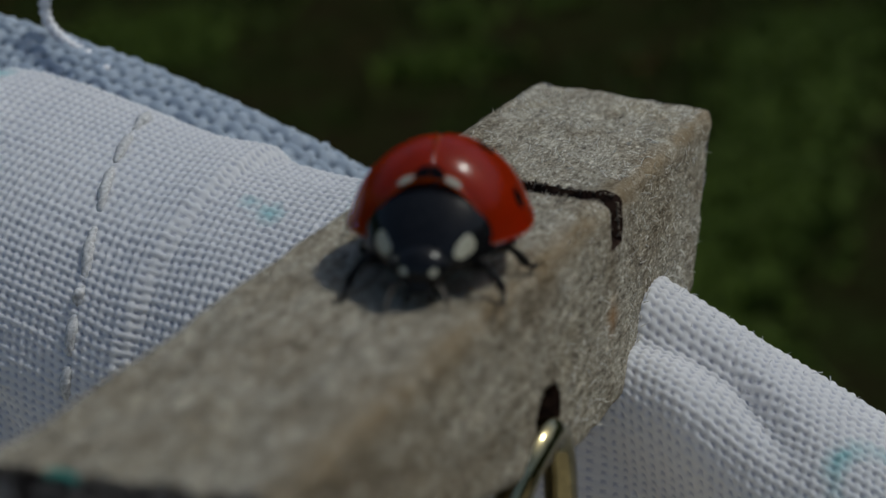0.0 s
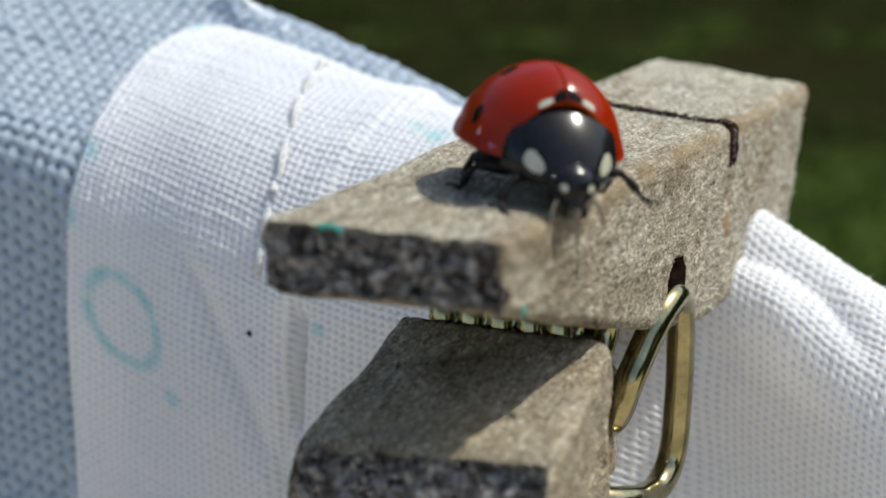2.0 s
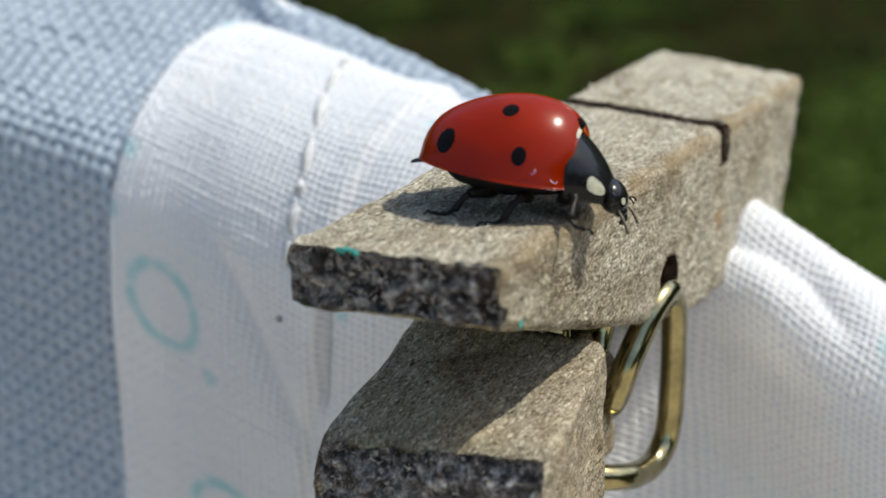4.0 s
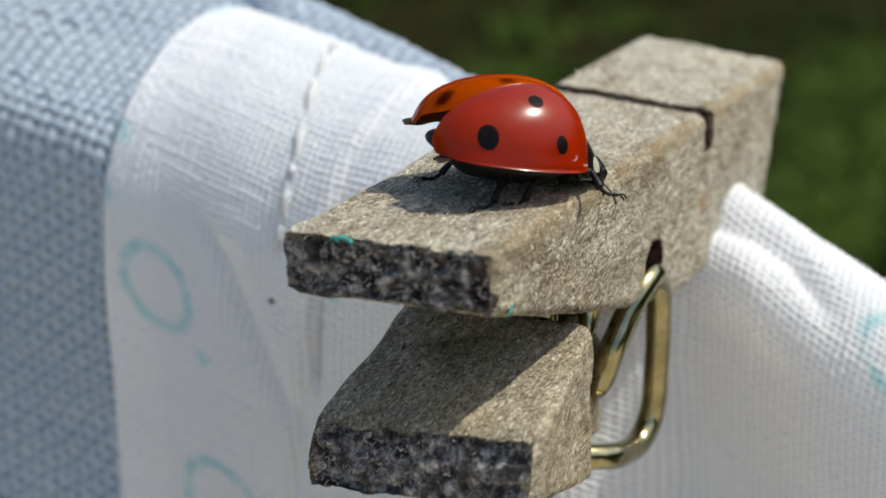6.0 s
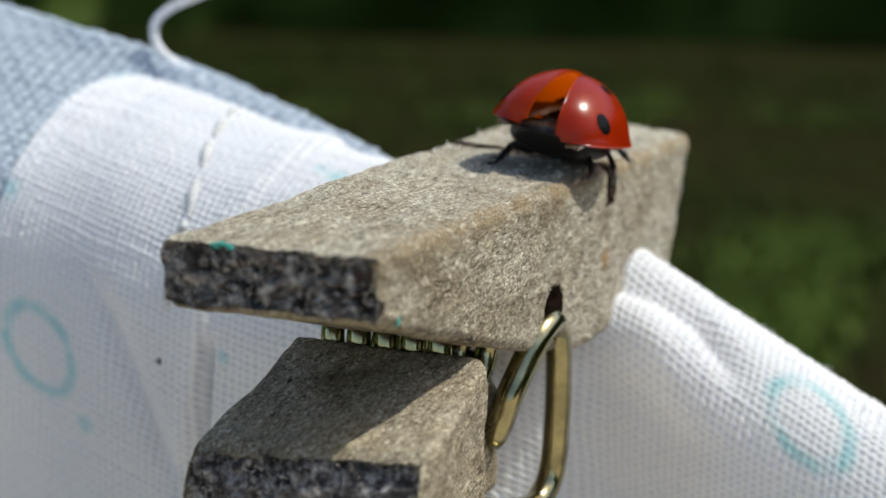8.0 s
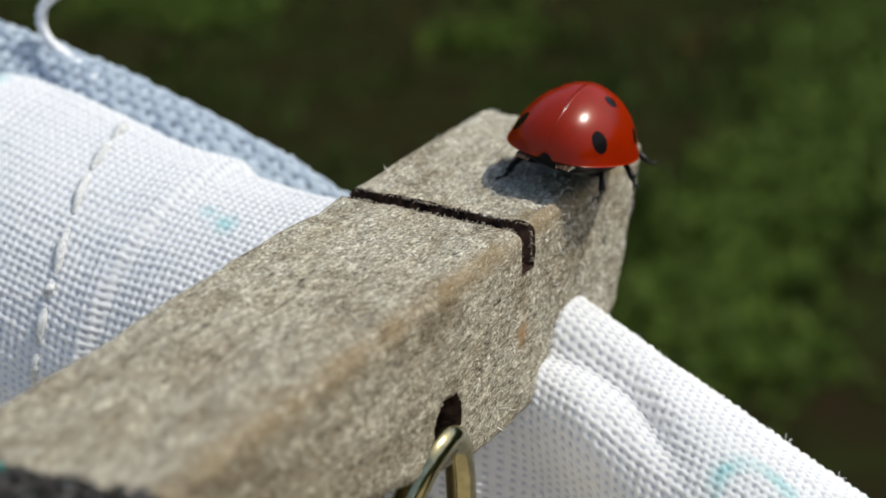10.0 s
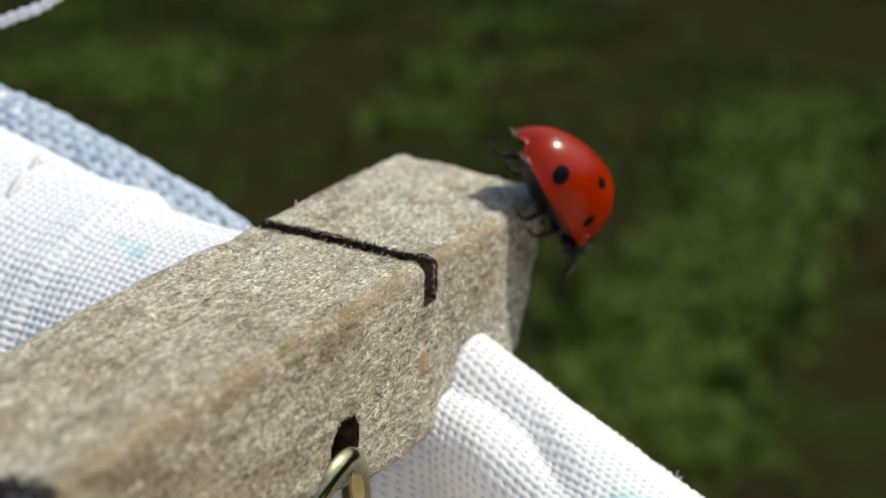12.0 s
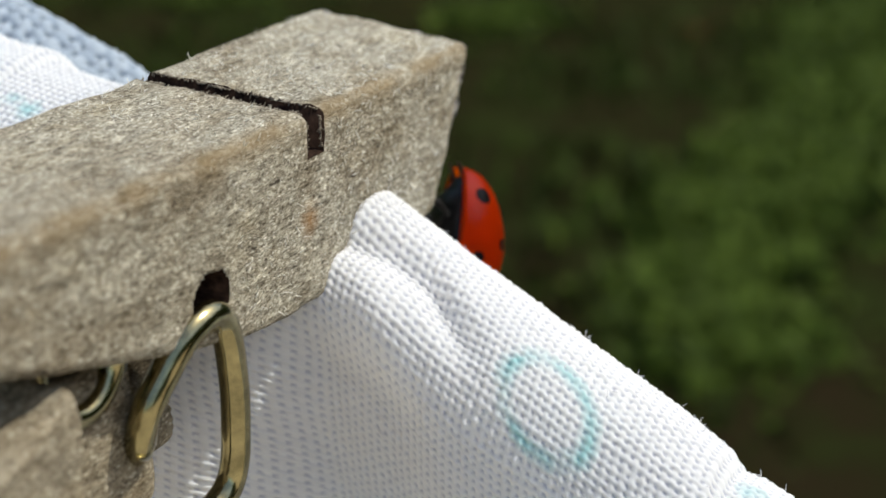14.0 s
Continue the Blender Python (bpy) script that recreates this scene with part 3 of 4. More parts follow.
# hidden second layer, added so less light comes through the right part
def blocking_fold(u, v):
    p = white_shape(u, v)
    p[..., 1] += 0.10 + 0.10 * np.clip(v, 0, 1)
    p[..., 2] -= 0.12 * (1 - 0.5 * np.clip(v, 0, 1))
    return p


part("blocking_fold", cloth_mesh("blocking_fold", blocking_fold, -0.95, 2.24, 0.0, 4.5, 0.16, 0.02, WHITE, 44, 4, -0.9), white_cloth, "hidden second layer of the cloth, added to block light from behind")
part("hem_layer", cloth_mesh("hem_layer", under_hem, -3.53, -3.1, -0.3, 4.6, 0.043, 0.020, WHITE, 43, 5, -1.0), white_cloth, "inner layer of the folded hem")


def fibres(name, count, where, length, seed, parent, mat, radius=0.0035, spread=0.8):
    """Short stray fibres that stand off a surface; where() gives a foot and a rough direction."""
    r = np.random.default_rng(seed)
    pieces = []
    for _ in range(count):
        foot, out = where(r)
        d = np.asarray(out) + r.normal(0, spread, 3)
        d /= np.linalg.norm(d)
        side = np.cross(d, r.normal(0, 1, 3))
        side /= np.linalg.norm(side)
        ln = length * r.uniform(0.5, 1.5)
        w = np.linspace(0, 1, 6)[:, None]
        radius_k = radius * r.uniform(0.7, 1.3)
        pieces.append(tube(np.asarray(foot) + d * w * ln + side * (w**2) * ln * r.uniform(0.2, 0.9), radius_k, 4, np.linspace(1, 0.5, 6)))
    return tagged(part(name, mesh_from(name, *joined(*pieces), mat), parent), kind="stuff")


def cloth_foot(r):
    u, v = r.uniform(-0.05, 2.1), r.uniform(-0.25, 0.35)
    return on_white([u], [v], 0.012)[0], (0.3, 0.1, 0.9)


def peg_foot(r):
    y = r.uniform(0.05, 4.3)
    y = y if abs(y - 2.94) > 0.12 else y - 0.5
    k = r.choice(4, p=(0.06, 0.14, 0.4, 0.4))
    if k == 0:
        return (-0.90, y, 0.03 * y * 0.9 - 0.02), (-0.5, 0, 0.8)
    if k == 1:
        return (0.0, y, -0.02), (0.6, 0, 0.6)
    x = r.uniform(-0.88, -0.02)
    return (x, y, -0.03 * y * x + 0.002), (0, 0.4 * r.normal(), 0.5)


fibres("lint_fuzz", 70, cloth_foot, 0.032, 3, white_cloth, LINT, 0.0022)
SPLINTER = plain("pale_splinter", (0.58, 0.53, 0.43), 0.75, grain=0.35)
fibres("splinter_fuzz", 420, peg_foot, 0.020, 4, peg, SPLINTER, 0.0024)


def lying_foot(r):
    """A loose wood fibre that lies along the upper face or the flank."""
    y = r.uniform(0.08, 4.2)
    y = y if abs(y - 2.94) > 0.14 else y - 0.5
    if r.random() < 0.5:
        x = r.uniform(-0.88, -0.03)
        return (x, y, -0.03 * y * x + 0.004), (0.9 * r.normal(), 1.3 * r.normal(), 0.12)
    z = r.uniform(float(upper_bottom(y)) + 0.05, -0.05)
    if math.hypot(y - 2.045, z + 0.60) < 0.19:
        z = -0.2
    return (0.012, y, z), (0.05, 1.3 * r.normal(), 0.9 * r.normal())


fibres("loose_fibre", 700, lying_foot, 0.022, 14, peg, SPLINTER, 0.0021, 0.06)


def tail_foot(r):
    """A longer fibre lifted off the drier wood towards the tail."""
    y = 4.55 - 2.3 * r.random() ** 1.3
    y = y if abs(y - 2.94) > 0.12 else y + 0.4
    if r.random() < 0.5:
        x = r.uniform(-0.88, -0.03)
        return (x, y, -0.03 * y * x + 0.002), (0.7 * r.normal(), 1.2 * r.normal(), 0.35)
    z = r.uniform(float(upper_bottom(y)) + 0.06, -0.05)
    return (0.006, y + float(smooth(3.3, 4.6, y)) * (0.35 * z - 0.25 * z * z), z), (0.3, 1.2 * r.normal(), 0.7 * r.normal())


def groove_foot(r):
    """A torn fibre on an edge of the sawn groove, pointing across it."""
    near = r.random() < 0.5
    y, into = (2.868, 1.0) if near else (3.006, -1.0)
    if r.random() < 0.8:
        x = r.uniform(-0.90, -0.02)
        return (x, y, -0.03 * y * x - 0.006), (0.3 * r.normal(), into, 0.15)
    return (-0.004, y, r.uniform(-0.18, -0.03)), (0.3, into, 0.2 * r.normal())


TORN = plain("torn_fibre", (0.20, 0.165, 0.125), 0.9, grain=0.6)
BLEACHED = plain("bleached_splinter", (0.74, 0.71, 0.64), 0.7, grain=0.3)
fibres("raised_fibre", 560, tail_foot, 0.027, 15, peg, BLEACHED, 0.0026, 0.10)
fibres("groove_fray", 320, groove_foot, 0.013, 16, peg, TORN, 0.0046, 0.35)


# frayed fibre ends stand out of the weathered end grain
def upper_end_foot(r):
    return (r.uniform(-0.92, -0.02), r.uniform(0.005, 0.05), r.uniform(-0.26, -0.025)), (0.1, -1.0, 0.5)


def lower_end_foot(r):
    x, z = r.uniform(-0.91, 0.09), r.uniform(-1.12, -0.90)
    return (x, 0.115 + 0.5 * max(z + 1.0, 0) + r.uniform(0, 0.04), z + 0.085 * (x + 0.43)), (0.1, -1.0, 0.5)


TUFT = plain("frayed_fibre", (0.36, 0.325, 0.30), 0.9, grain=0.7, scale=22)
fibres("frayed_fuzz", 620, upper_end_foot, 0.017, 8, peg, TUFT, 0.0040)
fibres("frayed_fuzz", 620, lower_end_foot, 0.017, 9, peg, TUFT, 0.0040)

pts = curve_points([(-3.12, 4.02, 0.22), (-3.28, 4.1, 0.29), (-3.42, 4.1, 0.36), (-3.52, 4.1, 0.47), (-3.52, 4.1, 0.60), (-3.40, 4.1, 0.70), (-3.20, 4.1, 0.78), (-2.95, 4.1, 0.88), (-2.7, 4.1, 1.05)], 10)
tv, tf = tube(pts, 0.035, 9, 0.85 + 0.2 * np.sin(np.arange(len(pts)) * 1.9))
tagged(part("loose_thread", mesh_from("loose_thread", tv, tf, LINT)), "curly white loose thread sticking out of the blue cloth", "thread")
pts = curve_points([(-0.30, 0.12, -1.18), (-0.29, 0.10, -1.30), (-0.31, 0.10, -1.45)], 6)
tagged(part("hair", mesh_from("hair", *tube(pts, 0.0018, 5), FEELER)), "fine brown hair hanging off the peg", "hair")
v, f = tube(on_white([-2.34, -2.32], [1.91, 1.92], 0.02), 0.012, 8)
part("dark_speck", mesh_from("dark_speck", v, f, BELLY), white_cloth, "dark speck of dirt")


# ---- the ladybird ----
bug = tagged(new("ladybird"), "red ladybird with seven black spots walking over the peg", "ladybird")
bug.empty_display_size = 0.005
EX, EA, EB, EH, EZ = -0.105, 0.347, 0.303, 0.318, 0.195
HINGE = np.array((0.18, 0.0, 0.36))


def shell_point(alpha, phi, side, lift=0.0):
    """A place on a wing case: alpha from front to tail, phi from the seam to the rim."""
    s = np.sin(alpha) ** 0.7
    x = EX + (EA + lift) * np.cos(alpha) - 0.03 * (1 - np.cos(alpha)) * 0.5
    y = side * (EB + lift) * s * np.sign(np.sin(phi)) * np.abs(np.sin(phi)) ** 1.1 * (1 + 0.10 * np.cos(alpha))
    z = EZ + (EH + lift) * s * np.sign(np.cos(phi)) * np.abs(np.cos(phi)) ** 1.05 * (1 + 0.20 * np.cos(alpha))
    return np.stack([x + 0 * y, y, z], -1)


def wing_case(side, name):
    na, nphi = 44, 26
    a, ph = np.meshgrid(np.linspace(radians(30), radians(177), na), np.linspace(0.004, radians(88), nphi), indexing="ij")
    outer = shell_point(a, ph, side)
    inner = shell_point(a, ph, side, -0.014)
    outer = outer + (np.array([0, side, 0]) * (0.014 * smooth(radians(74), radians(88), ph))[..., None])
    n = na * nphi
    v = np.concatenate([outer.reshape(-1, 3), inner.reshape(-1, 3)]) - HINGE
    g = grid_faces(na, nphi)
    rim = [k * nphi for k in range(na)] + [(na - 1) * nphi + k for k in range(1, nphi)] + [k * nphi + nphi - 1 for k in range(na - 2, -1, -1)] + list(range(nphi - 2, 0, -1))
    rim = np.array(rim)
    nxt = np.roll(rim, -1)
    band = np.stack([rim, nxt, nxt + n, rim + n], 1)
    ob = part(name, mesh_from(name, v, np.concatenate([g, g[:, ::-1] + n, band]), RED), bug, "glossy red wing case")
    ob.location = Vector(HINGE) * CM
    # the rim folds inwards under the case
    al = np.linspace(radians(40), radians(166), 40)
    taper = np.sin(np.linspace(0.05, np.pi - 0.05, 40)) ** 0.5
    edge = shell_point(al, np.full(40, radians(87.4)), side) + np.array([0, side * 0.010, 0.0])
    fold = []
    for inward, down in ((0.0, 0.0), (0.030, 0.013), (0.062, 0.012), (0.062, 0.004), (0.030, 0.003), (0.004, -0.006)):
        q = edge.copy()
        q[:, 1] -= side * inward * np.sin(al) * taper
        q[:, 0] -= 0.5 * inward * np.cos(al)
        q[:, 2] -= down * taper
        fold.append(q)
    fold = np.stack(fold, 1).reshape(-1, 3) - HINGE
    part("rim_fold", mesh_from("rim_fold", fold, grid_faces(40, 6, True), RED), ob)
    for sa, sp, ra, rp in ((72, 67, 5, 7.0), (86, 30.5, 5.5, 6.5), (127, 59.6, 8, 13), (31, 3, 8, 14)):
        k, r = np.meshgrid(np.linspace(0, 2 * np.pi, 20, endpoint=False), np.linspace(0.02, 1, 6), indexing="ij")
        pa, pp = radians(sa) + r * radians(ra) * np.cos(k), radians(sp) + r * radians(rp) * np.sin(k)
        pa, pp = np.maximum(pa, radians(30.4)), np.maximum(pp, 0.02)
        pts = shell_point(pa, pp, side, 0.0022) - HINGE
        fcs = grid_faces(21, 6) % 120
        part("spot", mesh_from("spot", pts.reshape(-1, 3), fcs, SPOT), ob, "black spot")
    return ob


case_right, case_left = wing_case(-1, "wing_case"), wing_case(1, "wing_case")


for a0, p0, turn in ((44, 80, 0.3), (62, 76, 1.6)):
    k = np.linspace(0, 2.4, 9)
    pts = shell_point(radians(a0) + 0.045 * np.cos(k + turn), radians(p0) + 0.04 * np.sin(k + turn), -1, 0.004 + 0.008 * np.sin(k)) - HINGE
    part("lint", mesh_from("lint", *tube(pts, 0.0013, 5), LINT), case_right, "curl of white lint")


def ellipsoid(c, r, nu=18, nv=24, squash=1.0, lo=0.02):
    a, b = np.meshgrid(np.linspace(lo, np.pi - lo, nu), np.linspace(0, 2 * np.pi, nv, endpoint=False), indexing="ij")
    v = np.stack([c[0] + r[0] * np.cos(a), c[1] + r[1] * np.sin(a) ** squash * np.cos(b), c[2] + r[2] * np.sin(a) ** squash * np.sin(b)], -1)
    return v.reshape(-1, 3), grid_faces(nu, nv, True)


def tilted(vf, centre, degrees):
    v, f = vf
    c, s = math.cos(radians(degrees)), math.sin(radians(degrees))
    d = v - centre
    return np.stack([d[:, 0] * c + d[:, 2] * s, d[:, 1], -d[:, 0] * s + d[:, 2] * c], 1) + centre, f


def belly_mesh():
    """The underside: broad plates behind, the chest in front, with a shallow step at each plate."""
    nx, nb = 60, 32
    t = np.linspace(0, 1, nx)
    x = -0.455 + 0.70 * t
    full = np.maximum(np.sin(np.pi * t), 1e-5) ** 0.45
    step = np.abs(np.sin(np.pi * 6.5 * t)) ** 0.5 * smooth(0.75, 0.6, t)
    b = np.linspace(0, 2 * np.pi, nb, endpoint=False)
    wide, low = 0.258 * full, (0.104 - 0.034 * smooth(0.25, 0.0, t)) * full * (0.86 + 0.14 * step)
    yy = wide[:, None] * np.cos(b)
    zz = 0.198 + np.where(np.sin(b) < 0, low[:, None], 0.09 * full[:, None]) * np.sin(b) + 0.042 * smooth(0.3, 0.0, t)[:, None]
    v = np.stack([np.repeat(x[:, None], nb, 1), yy, zz], -1).reshape(-1, 3)
    return v, grid_faces(nx, nb, True)


part("belly", mesh_from("belly", *belly_mesh(), BELLY), bug, "matt black belly in plates")


def shield_point(s, phi, lift=0.0):
    """A place on the neck shield: s from its rear edge to the front, phi across from side to side."""
    k = 1 - s
    cx = k * k * 0.165 + 2 * s * k * 0.282 + s * s * 0.346
    cz = k * k * 0.405 + 2 * s * k * 0.330 + s * s * 0.215
    bx, by, bz = 0.185 + 0.150 * s, 0.228 - 0.085 * s - 0.035 * s * s, 0.180 - 0.030 * s
    c, w = np.abs(np.cos(phi)) ** 0.85, np.sin(phi)
    return np.stack([bx + (cx + lift - bx) * c, (by + lift) * np.sign(w) * np.abs(w) ** 0.95, bz + (cz + lift - bz) * c], -1)


def shield_mesh():
    ns, nb = 22, 30
    rows = []
    for s, shrink in [(0.0, 0.3), *((q, 1.0) for q in np.linspace(0, 1, ns)), (1.0, 0.5), (1.0, 0.05)]:
        top = shield_point(np.full(nb, s), np.linspace(-np.pi / 2, np.pi / 2, nb))
        under = top[::-1][1:-1].copy()
        under[:, 2] = top[0, 2] - 0.012
        under[:, 0] = top[0, 0]
        ring = np.concatenate([top, under])
        c = ring.mean(0)
        rows.append(c + (ring - c) * shrink)
    return np.concatenate(rows), grid_faces(len(rows), len(rows[0]), True)


def round_patch(place, s0, s1, p0, p1):
    """A rounded patch on a surface given by two parameters."""
    k, r = np.meshgrid(np.linspace(0, 2 * np.pi, 20, endpoint=False), np.linspace(0.02, 1, 6), indexing="ij")
    a = np.sign(np.cos(k)) * np.abs(np.cos(k)) ** 0.75
    b = np.sign(np.sin(k)) * np.abs(np.sin(k)) ** 0.75
    pts = place((s0 + s1) / 2 + (s1 - s0) / 2 * r * a, (p0 + p1) / 2 + (p1 - p0) / 2 * r * b)
    return pts.reshape(-1, 3), grid_faces(21, 6) % 120


pron = part("neck_shield", mesh_from("neck_shield", *shield_mesh(), BLACK), bug, "glossy black neck shield")
hc, hr = np.array((0.352, 0, 0.155)), (0.078, 0.092, 0.060)
v, f = joined(tilted(ellipsoid(hc, hr), hc, 58), ellipsoid((0.392, 0, 0.098), (0.030, 0.045, 0.026), 10, 14))
skull = part("head", mesh_from("head", v, f, BLACK), bug, "small black head")


def skull_point(a, b):
    v = np.stack([hc[0] + (hr[0] + 0.003) * np.cos(a), (hr[1] + 0.003) * np.sin(a) * np.cos(b), hc[2] + (hr[2] + 0.003) * np.sin(a) * np.sin(b)], -1)
    return tilted((v.reshape(-1, 3), None), hc, 58)[0].reshape(v.shape)


for s in (-1, 1):
    part("pale_patch", mesh_from("pale_patch", *round_patch(lambda q, p: shield_point(q, p, 0.004), 0.50, 0.94, s * radians(52), s * radians(79)), IVORY), pron, "ivory patch")
    across = math.pi / 2 - s * radians(36)
    part("pale_mark", mesh_from("pale_mark", *round_patch(skull_point, 1.0, 1.38, across - 0.17, across + 0.17), IVORY), skull)
    pts, fcs = round_patch(lambda a, p: shell_point(a, p, s, 0.003), radians(30.2), radians(34.5), radians(17), radians(33))
    part("shoulder_mark", mesh_from("shoulder_mark", pts - HINGE, fcs, IVORY), case_left if s > 0 else case_right, "ivory mark")
    c = np.array((0.362, s * 0.088, 0.165))
    part("eye", mesh_from("eye", *ellipsoid(c, (0.026, 0.017, 0.030), 10, 12), BLACK), skull)
    pts = curve_points([(0.392, s * 0.062, 0.115), (0.418, s * 0.085, 0.092), (0.440, s * 0.098, 0.062), (0.455, s * 0.104, 0.034)], 5)
    part("antenna", mesh_from("antenna", *tube(pts, 0.0042, 6, np.linspace(1, 1.7, len(pts))), FEELER), skull, "thin brown feeler")
    part("palp", mesh_from("palp", *tube([(0.395, s * 0.025, 0.095), (0.412, s * 0.034, 0.078), (0.410, s * 0.038, 0.052)], 0.009, 7, (0.8, 1.0, 1.4)), BELLY), skull)


def folded_wing(s):
    """A membrane folded under its case, a flat leaf with a crumpled tip that shows at the tail."""
    nx, ny = 26, 9
    t, w = np.meshgrid(np.linspace(0, 1, nx), np.linspace(-1, 1, ny), indexing="ij")
    x = 0.13 - 0.632 * t
    wide = 0.080 * np.sin(np.pi * np.clip(0.15 + 0.78 * t, 0, 1)) ** 0.6
    y = s * (0.085 + 0.02 * t) + w * wide + 0.006 * np.sin(t * 40)
    z = 0.335 - 0.06 * t - 0.105 * t**2.6 + 0.010 * np.abs(np.sin(w * 5 + t * 9)) - 0.10 * w * w * wide
    top = np.stack([x, y, z], -1).reshape(-1, 3)
    g = grid_faces(nx, ny)
    return np.concatenate([top, top - (0, 0, 0.005)]) - HINGE, np.concatenate([g, g[:, ::-1] + nx * ny])


for s, case in ((-1, case_right), (1, case_left)):
    part("hind_wing", mesh_from("hind_wing", *folded_wing(s), MEMBRANE), case, "folded smoky wing")


def jointed_leg(hip, knee, ankle, toe):
    """A leg with a swollen thigh, a slim shin, and a beaded foot with two claws."""
    bend = np.array((0, 0, 0.010))
    thigh = tube(curve_points([hip, hip * 0.5 + knee * 0.5 + bend, knee], 5) - hip, 0.025, 9, (0.7, 0.9, 1.1, 1.25, 1.3, 1.3, 1.25, 1.15, 1.0, 0.85, 0.7))
    shin = tube(curve_points([knee, knee * 0.5 + ankle * 0.5 + bend * 0.6, ankle], 5) - hip, 0.0150, 8, (1.0, 0.9, 0.85, 0.85, 0.9, 0.95, 1.05, 1.1, 1.15, 1.2, 1.0))
    run = curve_points([ankle, ankle * 0.55 + toe * 0.45 - (0, 0, 0.012), toe], 7) - hip
    foot = tube(run, 0.0085, 7, 0.8 + 0.35 * np.abs(np.sin(np.linspace(0.2, 3 * np.pi, len(run)))))
    ahead = (toe - ankle) / np.linalg.norm(toe - ankle)
    claws = [tube(curve_points([toe, toe + ahead * 0.020 + (0, q, 0.007), toe + ahead * 0.034 + (0, q * 1.3, -0.008)], 3) - hip, 0.0036, 5) for q in (-0.011, 0.011)]
    leg = part("leg", mesh_from("leg", *thigh, BELLY), bug, "thin jointed black leg")
    part("shin", mesh_from("shin", *shin, BELLY), leg)
    part("foot", mesh_from("foot", *joined(foot, *claws), BELLY), leg)
    leg.location = Vector(hip) * CM
    return leg


LEGS = []
for s in (-1, 1):
    for hip, knee, ankle, toe in (((0.15, 0.10, 0.125), (0.105, 0.115, 0.012), (0.118, 0.165, -0.075), (0.200, 0.170, -0.100)),
                                  ((0.03, 0.12, 0.115), (-0.040, 0.130, 0.018), (-0.095, 0.175, -0.068), (-0.165, 0.190, -0.090)),
                                  ((-0.12, 0.11, 0.110), (-0.085, 0.110, 0.012), (-0.135, 0.140, -0.062), (-0.225, 0.155, -0.085))):
        flip = np.array((1, s, 1))
        hip = np.array(hip)
        LEGS.append((jointed_leg(hip * flip, (hip + knee) * flip, (hip + ankle) * flip, (hip + toe) * flip), hip * flip, np.array(toe) * flip))


# ---- ground ----
def ground_mat():
    m, n, l, b = material("soil_and_moss", 0.95)
    b.inputs["Specular IOR Level"].default_value = 0.0
    vec = coords(n, l, (1, 1, 1))
    f = noise_tex(n, l, vec, 3.5, 6.0, 0.65)
    soil = ramp(n, l, f, (0.3, (0.016, 0.010, 0.006)), (0.5, (0.013, 0.013, 0.005)), (0.68, (0.016, 0.022, 0.006)))
    # unseen pale gravel on this side, added to bounce warm light upwards
    bounce_grit = ramp(n, l, noise_tex(n, l, vec, 90.0, 4.0, 0.7), (0.3, (0.31, 0.268, 0.205)), (0.7, (0.50, 0.44, 0.34)))
    sep = n.new("ShaderNodeSeparateXYZ")
    l.new(vec, sep.inputs[0])
    edge = maths(n, l, "ADD", sep.outputs[1], maths(n, l, "MULTIPLY", f, 0.6))
    l.new(mixed(n, l, ramp(n, l, edge, (0.9, (0, 0, 0)), (1.0, (1, 1, 1))), bounce_grit, soil), b.inputs["Base Color"])
    bump(n, l, b, f, 0.6, 0.03)
    return m


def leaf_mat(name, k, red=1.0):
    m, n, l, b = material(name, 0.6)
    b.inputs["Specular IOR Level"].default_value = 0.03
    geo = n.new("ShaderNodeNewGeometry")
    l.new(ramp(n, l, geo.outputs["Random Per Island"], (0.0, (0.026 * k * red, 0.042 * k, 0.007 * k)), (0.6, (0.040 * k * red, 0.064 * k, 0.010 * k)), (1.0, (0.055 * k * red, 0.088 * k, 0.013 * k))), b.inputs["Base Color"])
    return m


GROUND_Z = -130.0
n = 90
gx, gy = np.meshgrid(np.sign(np.linspace(-1, 1, n)) * np.abs(np.linspace(-1, 1, n)) ** 4 * 300000, np.sign(np.linspace(-1, 1, n)) * np.abs(np.linspace(-1, 1, n)) ** 4 * 300000, indexing="ij")
gz = GROUND_Z + 6 * (fuzz(gx / 60, gy / 60, 0, 61) - 0.5)
ground = tagged(part("ground", mesh_from("ground", np.stack([gx, gy, gz], -1).reshape(-1, 3), grid_faces(n, n), ground_mat())), "dark soil under meadow grass, with unseen pale gravel added for bounced light", "ground", kind="structure")

rng = np.random.default_rng(5)


def unseen_trees():
    """Unseen woods, added to darken reflections on the shell: humped crowns on a curved front."""
    na, nh = 160, 36
    a, h = np.meshgrid(np.linspace(radians(-35), radians(215), na), np.linspace(0, 1, nh), indexing="ij")
    crown = 1000 + 350 * fuzz(a * 9, 0 * a, 0, 81) + 220 * fuzz(a * 28, 0 * a, 0, 82)
    lump = 260 * (fuzz(a * 26, h * 7, 0, 83) - 0.5) + 120 * (fuzz(a * 70, h * 19, 0, 84) - 0.5)
    r = 2600 + 700 * h**2 + lump
    v = np.stack([r * np.cos(a), r * np.sin(a), GROUND_Z - 20 + crown * h * (1 + 0.05 * np.sin(a * 90))], -1)
    return v.reshape(-1, 3), grid_faces(na, nh)


tagged(part("backdrop", mesh_from("backdrop", *unseen_trees(), leaf_mat("unseen_foliage", 0.75))), "unseen dark green woods, added to darken the shell's reflections", "woods", kind="structure")


